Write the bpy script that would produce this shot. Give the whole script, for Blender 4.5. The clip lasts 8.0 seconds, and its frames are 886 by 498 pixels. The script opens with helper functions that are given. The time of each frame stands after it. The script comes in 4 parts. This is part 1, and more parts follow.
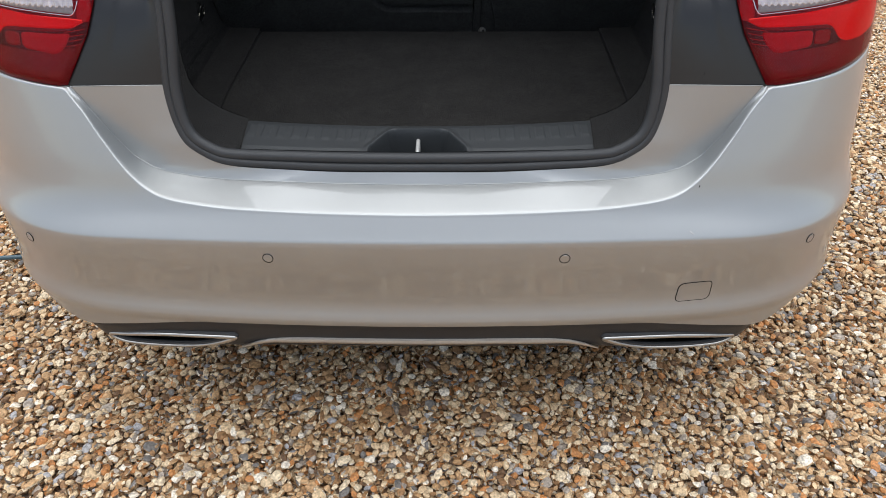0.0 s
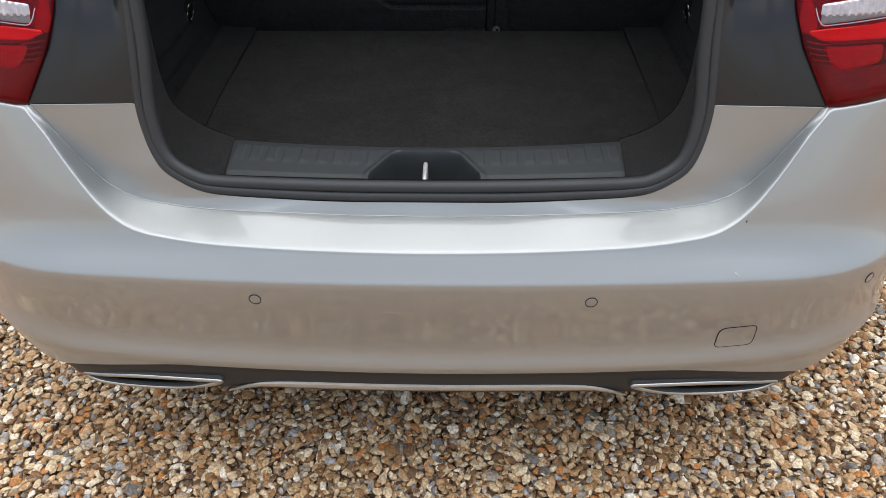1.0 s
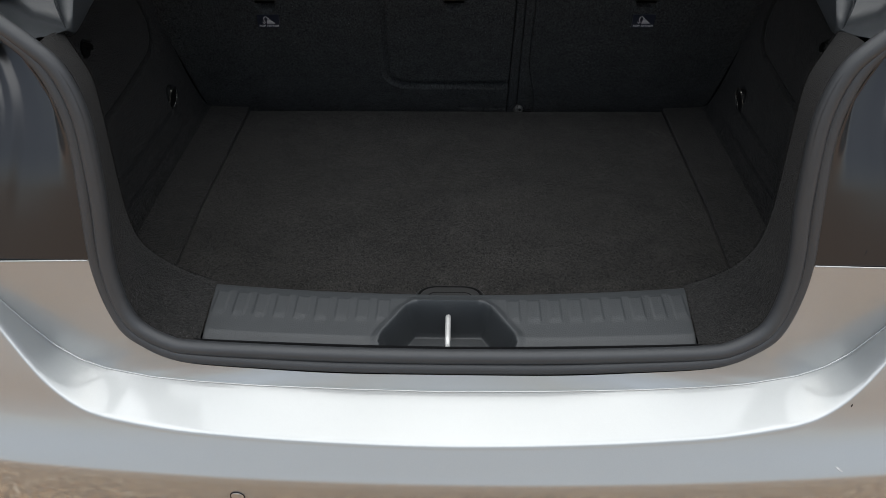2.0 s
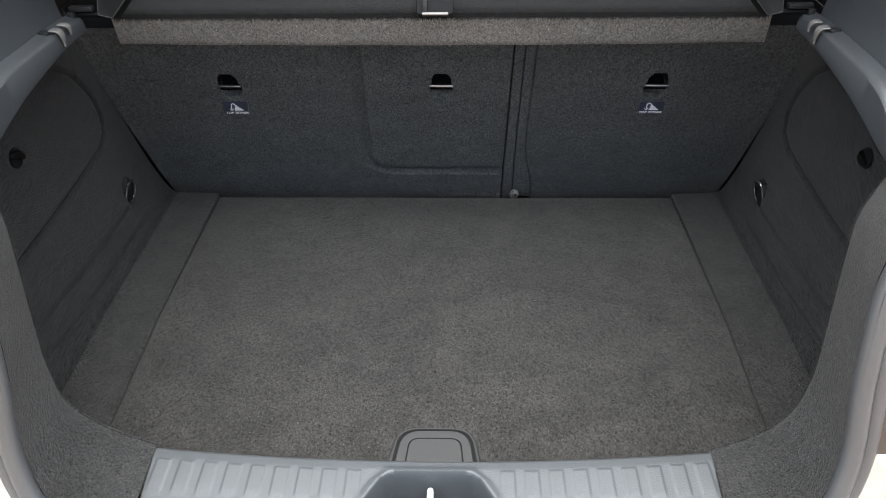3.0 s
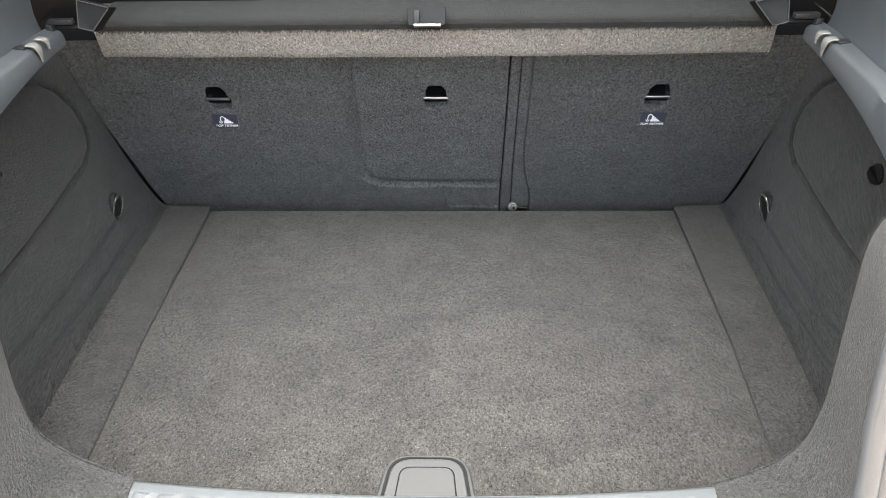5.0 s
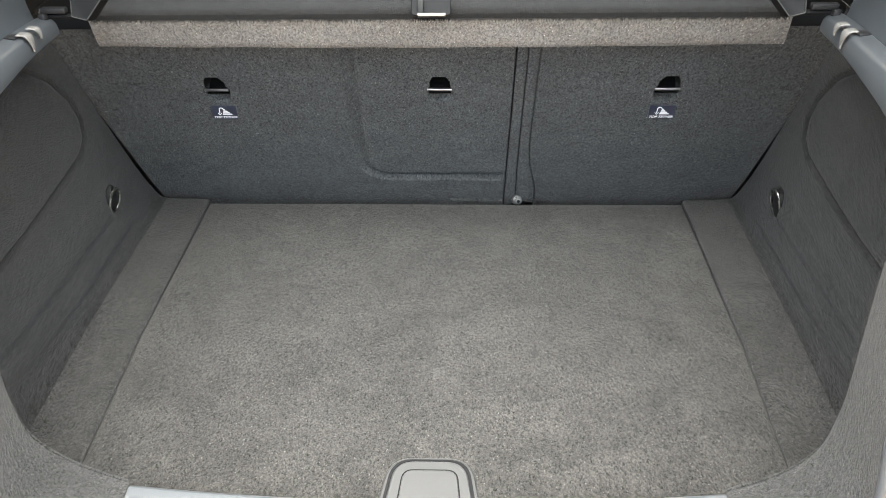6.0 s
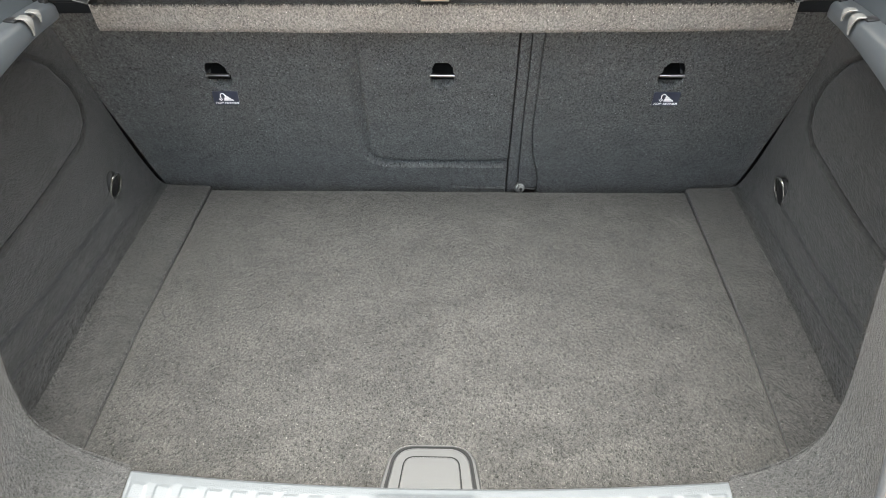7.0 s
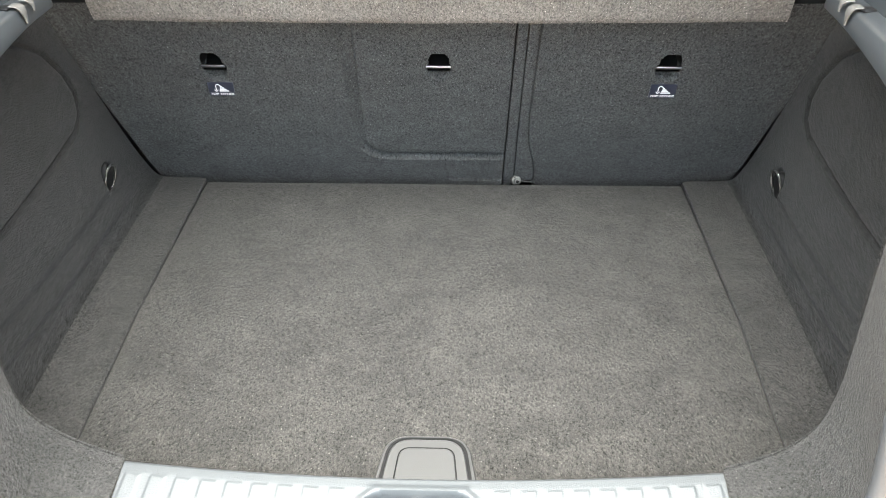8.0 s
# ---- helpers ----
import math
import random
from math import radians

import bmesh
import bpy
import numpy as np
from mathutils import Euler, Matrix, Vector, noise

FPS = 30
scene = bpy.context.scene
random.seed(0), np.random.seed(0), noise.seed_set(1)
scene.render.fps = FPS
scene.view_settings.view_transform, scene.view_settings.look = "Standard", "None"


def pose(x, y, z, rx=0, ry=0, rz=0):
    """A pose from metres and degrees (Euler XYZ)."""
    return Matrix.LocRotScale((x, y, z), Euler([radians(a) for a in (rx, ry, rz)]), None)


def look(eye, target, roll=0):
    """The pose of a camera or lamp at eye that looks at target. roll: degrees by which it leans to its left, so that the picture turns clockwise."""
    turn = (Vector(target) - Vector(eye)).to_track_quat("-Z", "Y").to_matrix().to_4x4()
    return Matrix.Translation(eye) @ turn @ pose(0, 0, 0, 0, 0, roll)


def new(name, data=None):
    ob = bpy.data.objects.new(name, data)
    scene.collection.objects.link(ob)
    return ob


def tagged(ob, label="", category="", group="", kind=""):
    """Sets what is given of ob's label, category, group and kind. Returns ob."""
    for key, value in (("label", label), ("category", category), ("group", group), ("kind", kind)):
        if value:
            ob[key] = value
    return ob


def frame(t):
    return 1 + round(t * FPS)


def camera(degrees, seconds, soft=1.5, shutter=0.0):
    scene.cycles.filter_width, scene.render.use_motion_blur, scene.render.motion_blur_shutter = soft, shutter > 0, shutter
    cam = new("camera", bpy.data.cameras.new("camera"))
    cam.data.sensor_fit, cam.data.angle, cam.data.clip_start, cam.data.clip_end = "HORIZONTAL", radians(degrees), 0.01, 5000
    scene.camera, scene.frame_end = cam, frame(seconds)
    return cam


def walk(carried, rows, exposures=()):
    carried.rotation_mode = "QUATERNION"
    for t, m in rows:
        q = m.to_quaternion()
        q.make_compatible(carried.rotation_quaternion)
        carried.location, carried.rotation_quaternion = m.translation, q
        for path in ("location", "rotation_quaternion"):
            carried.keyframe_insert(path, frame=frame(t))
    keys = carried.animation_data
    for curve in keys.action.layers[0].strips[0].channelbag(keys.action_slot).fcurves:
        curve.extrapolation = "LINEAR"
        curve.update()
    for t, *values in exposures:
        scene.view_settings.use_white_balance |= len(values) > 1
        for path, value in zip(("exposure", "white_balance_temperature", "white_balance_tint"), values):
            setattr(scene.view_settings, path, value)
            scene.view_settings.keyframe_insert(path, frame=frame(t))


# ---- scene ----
# The car stands along y, its tail towards -y; x = 0 is its middle, z = 0 the gravel.
cam = camera(63.71, 8.0, soft=0.8)
ROWS = [
    (0.0, 0.0574, -0.9293, 1.2613, 0.5402, -37.7125, 0.2932),
    (0.3, 0.0587, -0.9012, 1.2473, 0.8927, -37.7997, 0.3159),
    (0.5, 0.0572, -0.8727, 1.2524, 0.9302, -38.5237, 0.3448),
    (0.7, 0.0588, -0.8387, 1.2478, 1.2739, -38.5598, 0.4520),
    (1.0, 0.0527, -0.7666, 1.2407, 1.2518, -38.9460, 0.4460),
    (1.2, 0.0655, -0.7143, 1.2383, 1.6114, -38.8538, 0.7171),
    (1.5, 0.0583, -0.6482, 1.2494, 1.3916, -38.7338, 0.5442),
    (1.7, 0.0419, -0.5956, 1.2565, 1.3173, -38.3343, 0.4570),
    (1.9, 0.0255, -0.5312, 1.2644, 1.4032, -37.7371, 0.4931),
    (2.0, 0.0146, -0.4856, 1.2717, 1.3482, -37.6889, 0.4946),
    (2.2, -0.0000, -0.4143, 1.2742, 1.2742, -37.1685, 0.5249),
    (3.3, 0.0389, -0.2760, 1.3046, 1.0376, -35.1631, 0.6227),
    (3.5, 0.0399, -0.2743, 1.3042, 1.0338, -35.0023, 0.7088),
    (4.0, 0.0434, -0.2672, 1.3072, 1.2286, -34.9033, 0.8851),
    (4.5, 0.0459, -0.2586, 1.3028, 1.2801, -35.0113, 0.9352),
    (6.0, 0.0412, -0.2171, 1.2916, 1.5846, -36.1722, 0.8270),
    (6.5, 0.0404, -0.2161, 1.2904, 1.6691, -36.6979, 0.7767),
    (7.0, 0.0391, -0.2151, 1.2870, 1.7646, -37.0582, 0.7058),
    (7.5, 0.0400, -0.2138, 1.2850, 1.7387, -37.2702, 0.6021),
    (8.0, 0.0414, -0.2164, 1.2812, 1.6771, -37.4259, 0.4788),
]
EXPOSURES = [(0.0, 1.66, 6650, 10), (1.5, 1.68, 6700, 10), (2.0, 1.76, 6750, 9), (2.2, 1.92, 6600, 8), (3.3, 4.65, 6850, 9), (4.0, 4.97, 6950, 8), (4.5, 5.13, 7050, 8), (6.0, 5.29, 7150, 7), (8.0, 5.37, 7200, 6)]
walk(cam, [(t, pose(x, y, z, 90 + pitch, roll, yaw)) for t, x, y, z, yaw, pitch, roll in ROWS], EXPOSURES)

# ---- daylight: bright overcast sky, soft high sun ----
world = bpy.data.worlds.new("sky")
scene.world = world
world.use_nodes = True
wn = world.node_tree.nodes
sky = wn.new("ShaderNodeTexSky")
sky.sky_type = "NISHITA"
sky.sun_disc = False
SUN_EL, SUN_AZ = radians(85), radians(0)
sky.sun_elevation, sky.sun_rotation = SUN_EL, SUN_AZ
sky.air_density, sky.dust_density = 1.0, 0.8
wn["Background"].inputs["Strength"].default_value = 0.06
haze = wn.new("ShaderNodeHueSaturation")
haze.inputs["Saturation"].default_value = 0.6
world.node_tree.links.new(sky.outputs[0], haze.inputs["Color"])
world.node_tree.links.new(haze.outputs[0], wn["Background"].inputs["Color"])
sun = new("sun", bpy.data.lights.new("sun", "SUN"))
sun.data.energy, sun.data.angle, sun.data.color = 1.5, radians(106), (0.965, 0.985, 1.0)
sun_from = Vector((math.sin(SUN_AZ) * math.cos(SUN_EL), math.cos(SUN_AZ) * math.cos(SUN_EL), math.sin(SUN_EL)))
sun.matrix_world = look(sun_from * 20, (0, 0, 0))


# ---- materials ----
def material(name, color, rough=0.5, metal=0.0, grain=0.0, grain_size=0.002, vary=0.0, vary_size=0.05, coat=0.0, sheen=0.0, tint=None, spec=0.5):
    m = bpy.data.materials.new(name)
    m.use_nodes = True
    n, l = m.node_tree.nodes, m.node_tree.links
    b = n["Principled BSDF"]
    b.inputs["Base Color"].default_value = (*color, 1)
    b.inputs["Roughness"].default_value = rough
    b.inputs["Metallic"].default_value = metal
    b.inputs["Specular IOR Level"].default_value = spec
    b.inputs["Coat Weight"].default_value = coat
    b.inputs["Coat Roughness"].default_value = 0.04
    b.inputs["Sheen Weight"].default_value = sheen
    co = n.new("ShaderNodeTexCoord")
    if vary > 0:
        big = n.new("ShaderNodeTexNoise")
        big.inputs["Scale"].default_value = 1 / vary_size
        big.inputs["Detail"].default_value = 5
        l.new(co.outputs["Object"], big.inputs["Vector"])
        fine = n.new("ShaderNodeTexNoise")
        fine.inputs["Scale"].default_value = 0.6 / grain_size
        fine.inputs["Detail"].default_value = 2
        l.new(co.outputs["Object"], fine.inputs["Vector"])
        mean = n.new("ShaderNodeMix")
        mean.inputs[0].default_value = 0.5
        l.new(big.outputs["Fac"], mean.inputs[2])
        l.new(fine.outputs["Fac"], mean.inputs[3])
        ramp = n.new("ShaderNodeValToRGB")
        ramp.color_ramp.elements[0].position, ramp.color_ramp.elements[1].position = 0.3, 0.7
        t = tint or color
        ramp.color_ramp.elements[0].color = (*[c * (1 - vary) for c in color], 1)
        ramp.color_ramp.elements[1].color = (*[min(1, c * (1 + vary)) for c in t], 1)
        l.new(mean.outputs[0], ramp.inputs["Fac"])
        l.new(ramp.outputs["Color"], b.inputs["Base Color"])
    if grain > 0:
        tex = n.new("ShaderNodeTexNoise")
        tex.inputs["Scale"].default_value = 1 / grain_size
        tex.inputs["Detail"].default_value = 3
        l.new(co.outputs["Object"], tex.inputs["Vector"])
        bump = n.new("ShaderNodeBump")
        bump.inputs["Strength"].default_value = grain
        bump.inputs["Distance"].default_value = grain_size
        l.new(tex.outputs["Fac"], bump.inputs["Height"])
        l.new(bump.outputs["Normal"], b.inputs["Normal"])
    return m


def carpet_material(name, color, light, brush=0.12, pile=310, lie=(1.0, 0.6, 0.6)):
    """Needle-felt carpet: fine fibres, pale specks, brushed streaks and worn patches."""
    m = bpy.data.materials.new(name)
    m.use_nodes = True
    n, l = m.node_tree.nodes, m.node_tree.links
    b = n["Principled BSDF"]
    b.inputs["Roughness"].default_value = 0.95
    b.inputs["Specular IOR Level"].default_value = 0.1
    b.inputs["Sheen Weight"].default_value = 0.06
    co = n.new("ShaderNodeTexCoord")

    def noise_at(scale, detail, stretch=(1, 1, 1), lo=0.3, hi=0.7, out_lo=0.0, out_hi=1.0, rough=0.5):
        mp = n.new("ShaderNodeMapping")
        mp.inputs["Scale"].default_value = stretch
        l.new(co.outputs["Object"], mp.inputs["Vector"])
        t = n.new("ShaderNodeTexNoise")
        t.inputs["Scale"].default_value, t.inputs["Detail"].default_value, t.inputs["Roughness"].default_value = scale, detail, rough
        l.new(mp.outputs["Vector"], t.inputs["Vector"])
        r = n.new("ShaderNodeMapRange")
        r.inputs["From Min"].default_value, r.inputs["From Max"].default_value = lo, hi
        r.inputs["To Min"].default_value, r.inputs["To Max"].default_value = out_lo, out_hi
        l.new(t.outputs["Fac"], r.inputs["Value"])
        return r.outputs["Result"]

    soft_pile = noise_at(pile, 3, lie, 0.36, 0.64, rough=0.8)
    spread = n.new("ShaderNodeMapping")
    spread.inputs["Scale"].default_value = lie
    l.new(co.outputs["Object"], spread.inputs["Vector"])
    tuft = n.new("ShaderNodeTexVoronoi")
    tuft.inputs["Scale"].default_value = pile * 1.75
    l.new(spread.outputs["Vector"], tuft.inputs["Vector"])
    pick = n.new("ShaderNodeSeparateColor")
    l.new(tuft.outputs["Color"], pick.inputs["Color"])
    blend = n.new("ShaderNodeMix")
    blend.inputs[0].default_value = 0.5
    l.new(soft_pile, blend.inputs[2])
    l.new(pick.outputs["Red"], blend.inputs[3])
    span = n.new("ShaderNodeMapRange")
    span.inputs["From Min"].default_value, span.inputs["From Max"].default_value = 0.02, 0.95
    l.new(blend.outputs[0], span.inputs["Value"])
    fibre = span.outputs["Result"]
    mix = n.new("ShaderNodeMix")
    mix.data_type = "RGBA"
    mix.inputs[6].default_value, mix.inputs[7].default_value = (*color, 1), (*light, 1)
    l.new(fibre, mix.inputs[0])
    streak = noise_at(30, 4, (0.75, 1.0, 1.0), 0.3, 0.7, 1 - brush, 1 + brush)
    worn = noise_at(15, 4, (1.0, 0.9, 1), 0.32, 0.68, 1 - brush, 1 + 0.6 * brush)
    clump = noise_at(125, 3, (0.8, 1.0, 1.0), 0.3, 0.7, 1 - 0.7 * brush, 1 + 0.7 * brush, rough=0.7)
    patchy = n.new("ShaderNodeMath")
    patchy.operation = "MULTIPLY"
    l.new(streak, patchy.inputs[0])
    l.new(clump, patchy.inputs[1])
    both = n.new("ShaderNodeMath")
    both.operation = "MULTIPLY"
    l.new(patchy.outputs[0], both.inputs[0])
    l.new(worn, both.inputs[1])
    mul = n.new("ShaderNodeMix")
    mul.data_type, mul.blend_type = "RGBA", "MULTIPLY"
    mul.inputs[0].default_value = 1
    l.new(mix.outputs[2], mul.inputs[6])
    l.new(both.outputs[0], mul.inputs[7])
    speck = noise_at(470, 1, (1, 0.6, 0.6), 0.70, 0.78, 0.0, 0.8)
    dust = n.new("ShaderNodeMix")
    dust.data_type = "RGBA"
    dust.inputs[7].default_value = (*[2.6 * c for c in light], 1)
    l.new(speck, dust.inputs[0])
    l.new(mul.outputs[2], dust.inputs[6])
    l.new(dust.outputs[2], b.inputs["Base Color"])
    bump = n.new("ShaderNodeBump")
    bump.inputs["Strength"].default_value, bump.inputs["Distance"].default_value = 0.9, 0.0024
    l.new(fibre, bump.inputs["Height"])
    l.new(bump.outputs["Normal"], b.inputs["Normal"])
    return m


SILVER = material("silver_paint", (0.392, 0.404, 0.402), 0.46, 0.86, grain=0.015, grain_size=0.0008, vary=0.03, vary_size=0.2, coat=1.0)
SILVER.node_tree.nodes["Principled BSDF"].inputs["Coat IOR"].default_value = 1.55
SILVER.node_tree.nodes["Principled BSDF"].inputs["Coat Roughness"].default_value = 0.042
BLACK_PAINT = material("dark_grey_paint", (0.0085, 0.009, 0.0102), 0.30, 0.0, vary=0.1, vary_size=0.2, spec=0.6)
RUBBER = material("rubber", (0.0285, 0.0305, 0.033), 0.52, grain=0.05, grain_size=0.0012, vary=0.12, vary_size=0.08)
PLASTIC = material("grained_plastic", (0.0300, 0.0333, 0.0355), 0.48, grain=0.25, grain_size=0.0015, vary=0.08, vary_size=0.1)
TRIM = material("grey_pillar_trim", (0.0255, 0.0285, 0.0312), 0.36, grain=0.06, grain_size=0.0015, vary=0.08, vary_size=0.1)
BLACK_PLASTIC = material("black_plastic", (0.009, 0.009, 0.0095), 0.42, grain=0.1, grain_size=0.002, vary=0.1, spec=0.18)
MATT_BLACK = material("matt_black_plastic", (0.0030, 0.0031, 0.0033), 0.6, grain=0.1, grain_size=0.002, vary=0.1, spec=0.15)
DARK_STEEL = material("dark_steel", (0.018, 0.018, 0.0175), 0.48, 1.0, vary=0.15)
ZINC = material("zinc_plated_steel", (0.22, 0.217, 0.205), 0.45, 1.0, vary=0.3, vary_size=0.006)
STEEL = material("dull_steel", (0.17, 0.168, 0.162), 0.34, 1.0, vary=0.15)
CHROME = material("chrome", (0.75, 0.74, 0.72), 0.16, 1.0)
SATIN = material("satin_steel", (0.45, 0.44, 0.42), 0.3, 1.0, vary=0.1)
DIFFUSER = material("diffuser_plastic", (0.0185, 0.0190, 0.0202), 0.42, grain=0.1, grain_size=0.002, vary=0.1)
# Darker, brownish steel for the inside of the tailpipe trims.
SLEEVE_STEEL = material("dark_sleeve_steel", (0.085, 0.078, 0.068), 0.42, 1.0, vary=0.25, vary_size=0.02)
FRAME_GREY = material("dark_grey_plastic", (0.0125, 0.0125, 0.0125), 0.5, grain=0.2, grain_size=0.0015, vary=0.08)
PALE = material("pale_plastic_clip", (0.075, 0.073, 0.069), 0.4, vary=0.1)
HANDLE = material("grey_handle", (0.025, 0.0252, 0.0252), 0.42, grain=0.15, grain_size=0.001, vary=0.05)
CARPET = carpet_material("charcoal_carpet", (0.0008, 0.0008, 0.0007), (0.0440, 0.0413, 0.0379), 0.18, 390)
# Darker copies of the floor carpet: shade of walls and ledge put into colour.
CARPET_SHADED = carpet_material("charcoal_carpet_shaded", (0.0008, 0.0008, 0.0008), (0.0150, 0.0142, 0.0140), 0.20, 330, (1.0, 0.30, 1.15))
CARPET_HALF_SHADED = carpet_material("charcoal_carpet_half_shaded", (0.0008, 0.0008, 0.0007), (0.0335, 0.0316, 0.0297), 0.18, 370)
RIM_CARPET = carpet_material("charcoal_rim_carpet", (0.0035, 0.0034, 0.0032), (0.0270, 0.0259, 0.0245), 0.12, 440)
SEAT_CLOTH = carpet_material("seat_back_felt", (0.0034, 0.0036, 0.0036), (0.0740, 0.0772, 0.0780), 0.10, 370)
SHELF_FELT = carpet_material("parcel_shelf_felt", (0.0560, 0.0528, 0.0490), (0.2450, 0.2315, 0.2140), 0.08, 370)
SHELF_TOP = carpet_material("dark_shelf_felt", (0.0022, 0.0021, 0.0020), (0.0085, 0.0080, 0.0076), 0.10, 400)
LENS = material("dark_red_lens", (0.115, 0.0015, 0.004), 0.06, vary=0.25, vary_size=0.03, spec=0.04)
LENS_BRIGHT = material("bright_red_lens", (0.52, 0.001, 0.003), 0.06, vary=0.12, vary_size=0.03, spec=0.04)
LENS_MID = material("red_light_block", (0.25, 0.001, 0.004), 0.06, vary=0.2, vary_size=0.015, spec=0.04)
CLEAR = material("clear_prism_lens", (0.62, 0.63, 0.64), 0.18, 0.6, grain=0.25, grain_size=0.006, vary=0.2, vary_size=0.01, coat=1.0)
LENS_SIDE = material("deep_red_block", (0.155, 0.001, 0.003), 0.06, vary=0.2, vary_size=0.015, spec=0.04)
LENS_HIGHLIGHT = material("pale_red_highlight", (0.80, 0.03, 0.03), 0.1, vary=0.2, vary_size=0.02, spec=0.04)
LENS_GREY = material("grey_reflector", (0.20, 0.20, 0.205), 0.3, 0.4, grain=0.1, grain_size=0.004, vary=0.2, vary_size=0.01)
LENS_DARK = material("dark_lamp_frame", (0.046, 0.0007, 0.002), 0.06, spec=0.03)
GLASS = bpy.data.materials.new("tinted_glass")
GLASS.use_nodes = True
_n, _l = GLASS.node_tree.nodes, GLASS.node_tree.links
_clear, _gloss, _mix = _n.new("ShaderNodeBsdfTransparent"), _n.new("ShaderNodeBsdfGlossy"), _n.new("ShaderNodeMixShader")
_clear.inputs["Color"].default_value = (0.85, 0.86, 0.86, 1)
_gloss.inputs["Roughness"].default_value = 0.02
_mix.inputs["Fac"].default_value = 0.08
_l.new(_clear.outputs[0], _mix.inputs[1])
_l.new(_gloss.outputs[0], _mix.inputs[2])
_l.new(_mix.outputs[0], _n["Material Output"].inputs["Surface"])
LAMP_COVER = bpy.data.materials.new("clear_lamp_cover")
LAMP_COVER.use_nodes = True
_n, _l = LAMP_COVER.node_tree.nodes, LAMP_COVER.node_tree.links
_clear, _gloss, _mix = _n.new("ShaderNodeBsdfTransparent"), _n.new("ShaderNodeBsdfGlossy"), _n.new("ShaderNodeMixShader")
_clear.inputs["Color"].default_value = (0.96, 0.90, 0.90, 1)
_gloss.inputs["Roughness"].default_value = 0.03
_mix.inputs["Fac"].default_value = 0.018
_coord, _smear, _bump = _n.new("ShaderNodeTexCoord"), _n.new("ShaderNodeTexNoise"), _n.new("ShaderNodeBump")
_smear.inputs["Scale"].default_value, _smear.inputs["Detail"].default_value, _smear.inputs["Distortion"].default_value = 45, 4, 1.5
_bump.inputs["Strength"].default_value, _bump.inputs["Distance"].default_value = 0.5, 0.002
_l.new(_coord.outputs["Object"], _smear.inputs["Vector"])
_l.new(_smear.outputs["Fac"], _bump.inputs["Height"])
_l.new(_bump.outputs["Normal"], _gloss.inputs["Normal"])
_l.new(_clear.outputs[0], _mix.inputs[1])
_l.new(_gloss.outputs[0], _mix.inputs[2])
_l.new(_mix.outputs[0], _n["Material Output"].inputs["Surface"])
LABEL_CARD = material("dark_blue_label", (0.020, 0.023, 0.036), 0.4)
WHITE_PRINT = material("white_print", (0.58, 0.58, 0.58), 0.5)
HOSE = material("green_hose_plastic", (0.045, 0.085, 0.105), 0.35, vary=0.1)
STRIKER = material("zinc_plated_steel", (0.60, 0.60, 0.58), 0.5, 0.55, vary=0.1)
SCUFF = material("rubbed_paint", (0.40, 0.395, 0.385), 0.5, vary=0.2, vary_size=0.004)
LINT = material("pale_lint", (0.12, 0.115, 0.105), 0.8)
WATER = material("water", (1, 1, 1), 0.02)
WATER.node_tree.nodes["Principled BSDF"].inputs["Transmission Weight"].default_value = 1
WATER.node_tree.nodes["Principled BSDF"].inputs["IOR"].default_value = 1.33
TYRE = material("tyre_rubber", (0.02, 0.02, 0.02), 0.8, grain=0.2, grain_size=0.004)


def gravel_material():
    m = bpy.data.materials.new("flint_gravel")
    m.use_nodes = True
    n, l = m.node_tree.nodes, m.node_tree.links
    b = n["Principled BSDF"]
    b.inputs["Roughness"].default_value = 0.65
    b.inputs["Specular IOR Level"].default_value = 0.3
    geo = n.new("ShaderNodeNewGeometry")
    ramp = n.new("ShaderNodeValToRGB")
    ramp.color_ramp.interpolation = "CONSTANT"
    tones = [(0.0, (0.42, 0.25, 0.120)), (0.12, (0.58, 0.42, 0.25)), (0.25, (0.27, 0.145, 0.065)), (0.35, (0.66, 0.53, 0.36)),
             (0.47, (0.48, 0.295, 0.15)), (0.60, (0.34, 0.285, 0.23)), (0.66, (0.60, 0.45, 0.28)), (0.75, (0.46, 0.20, 0.070)),
             (0.82, (0.72, 0.64, 0.52)), (0.88, (0.17, 0.155, 0.14)), (0.92, (0.17, 0.095, 0.05)), (0.96, (0.34, 0.325, 0.32))]
    e = ramp.color_ramp.elements
    e[0].position, e[0].color = tones[0][0], (*tones[0][1], 1)
    e[1].position, e[1].color = tones[1][0], (*tones[1][1], 1)
    for p, c in tones[2:]:
        k = e.new(p)
        k.color = (*c, 1)
    l.new(geo.outputs["Random Per Island"], ramp.inputs["Fac"])
    co = n.new("ShaderNodeTexCoord")
    noise_tex = n.new("ShaderNodeTexNoise")
    noise_tex.inputs["Scale"].default_value = 190
    noise_tex.inputs["Detail"].default_value = 6
    l.new(co.outputs["Object"], noise_tex.inputs["Vector"])
    rng = n.new("ShaderNodeMapRange")
    rng.inputs["From Min"].default_value, rng.inputs["From Max"].default_value = 0.3, 0.7
    rng.inputs["To Min"].default_value, rng.inputs["To Max"].default_value = 0.50, 1.42
    l.new(noise_tex.outputs["Fac"], rng.inputs["Value"])
    mul = n.new("ShaderNodeMix")
    mul.data_type, mul.blend_type = "RGBA", "MULTIPLY"
    mul.inputs[0].default_value = 1
    l.new(ramp.outputs["Color"], mul.inputs[6])
    l.new(rng.outputs["Result"], mul.inputs[7])
    l.new(mul.outputs[2], b.inputs["Base Color"])
    bump = n.new("ShaderNodeBump")
    bump.inputs["Strength"].default_value, bump.inputs["Distance"].default_value = 0.2, 0.003
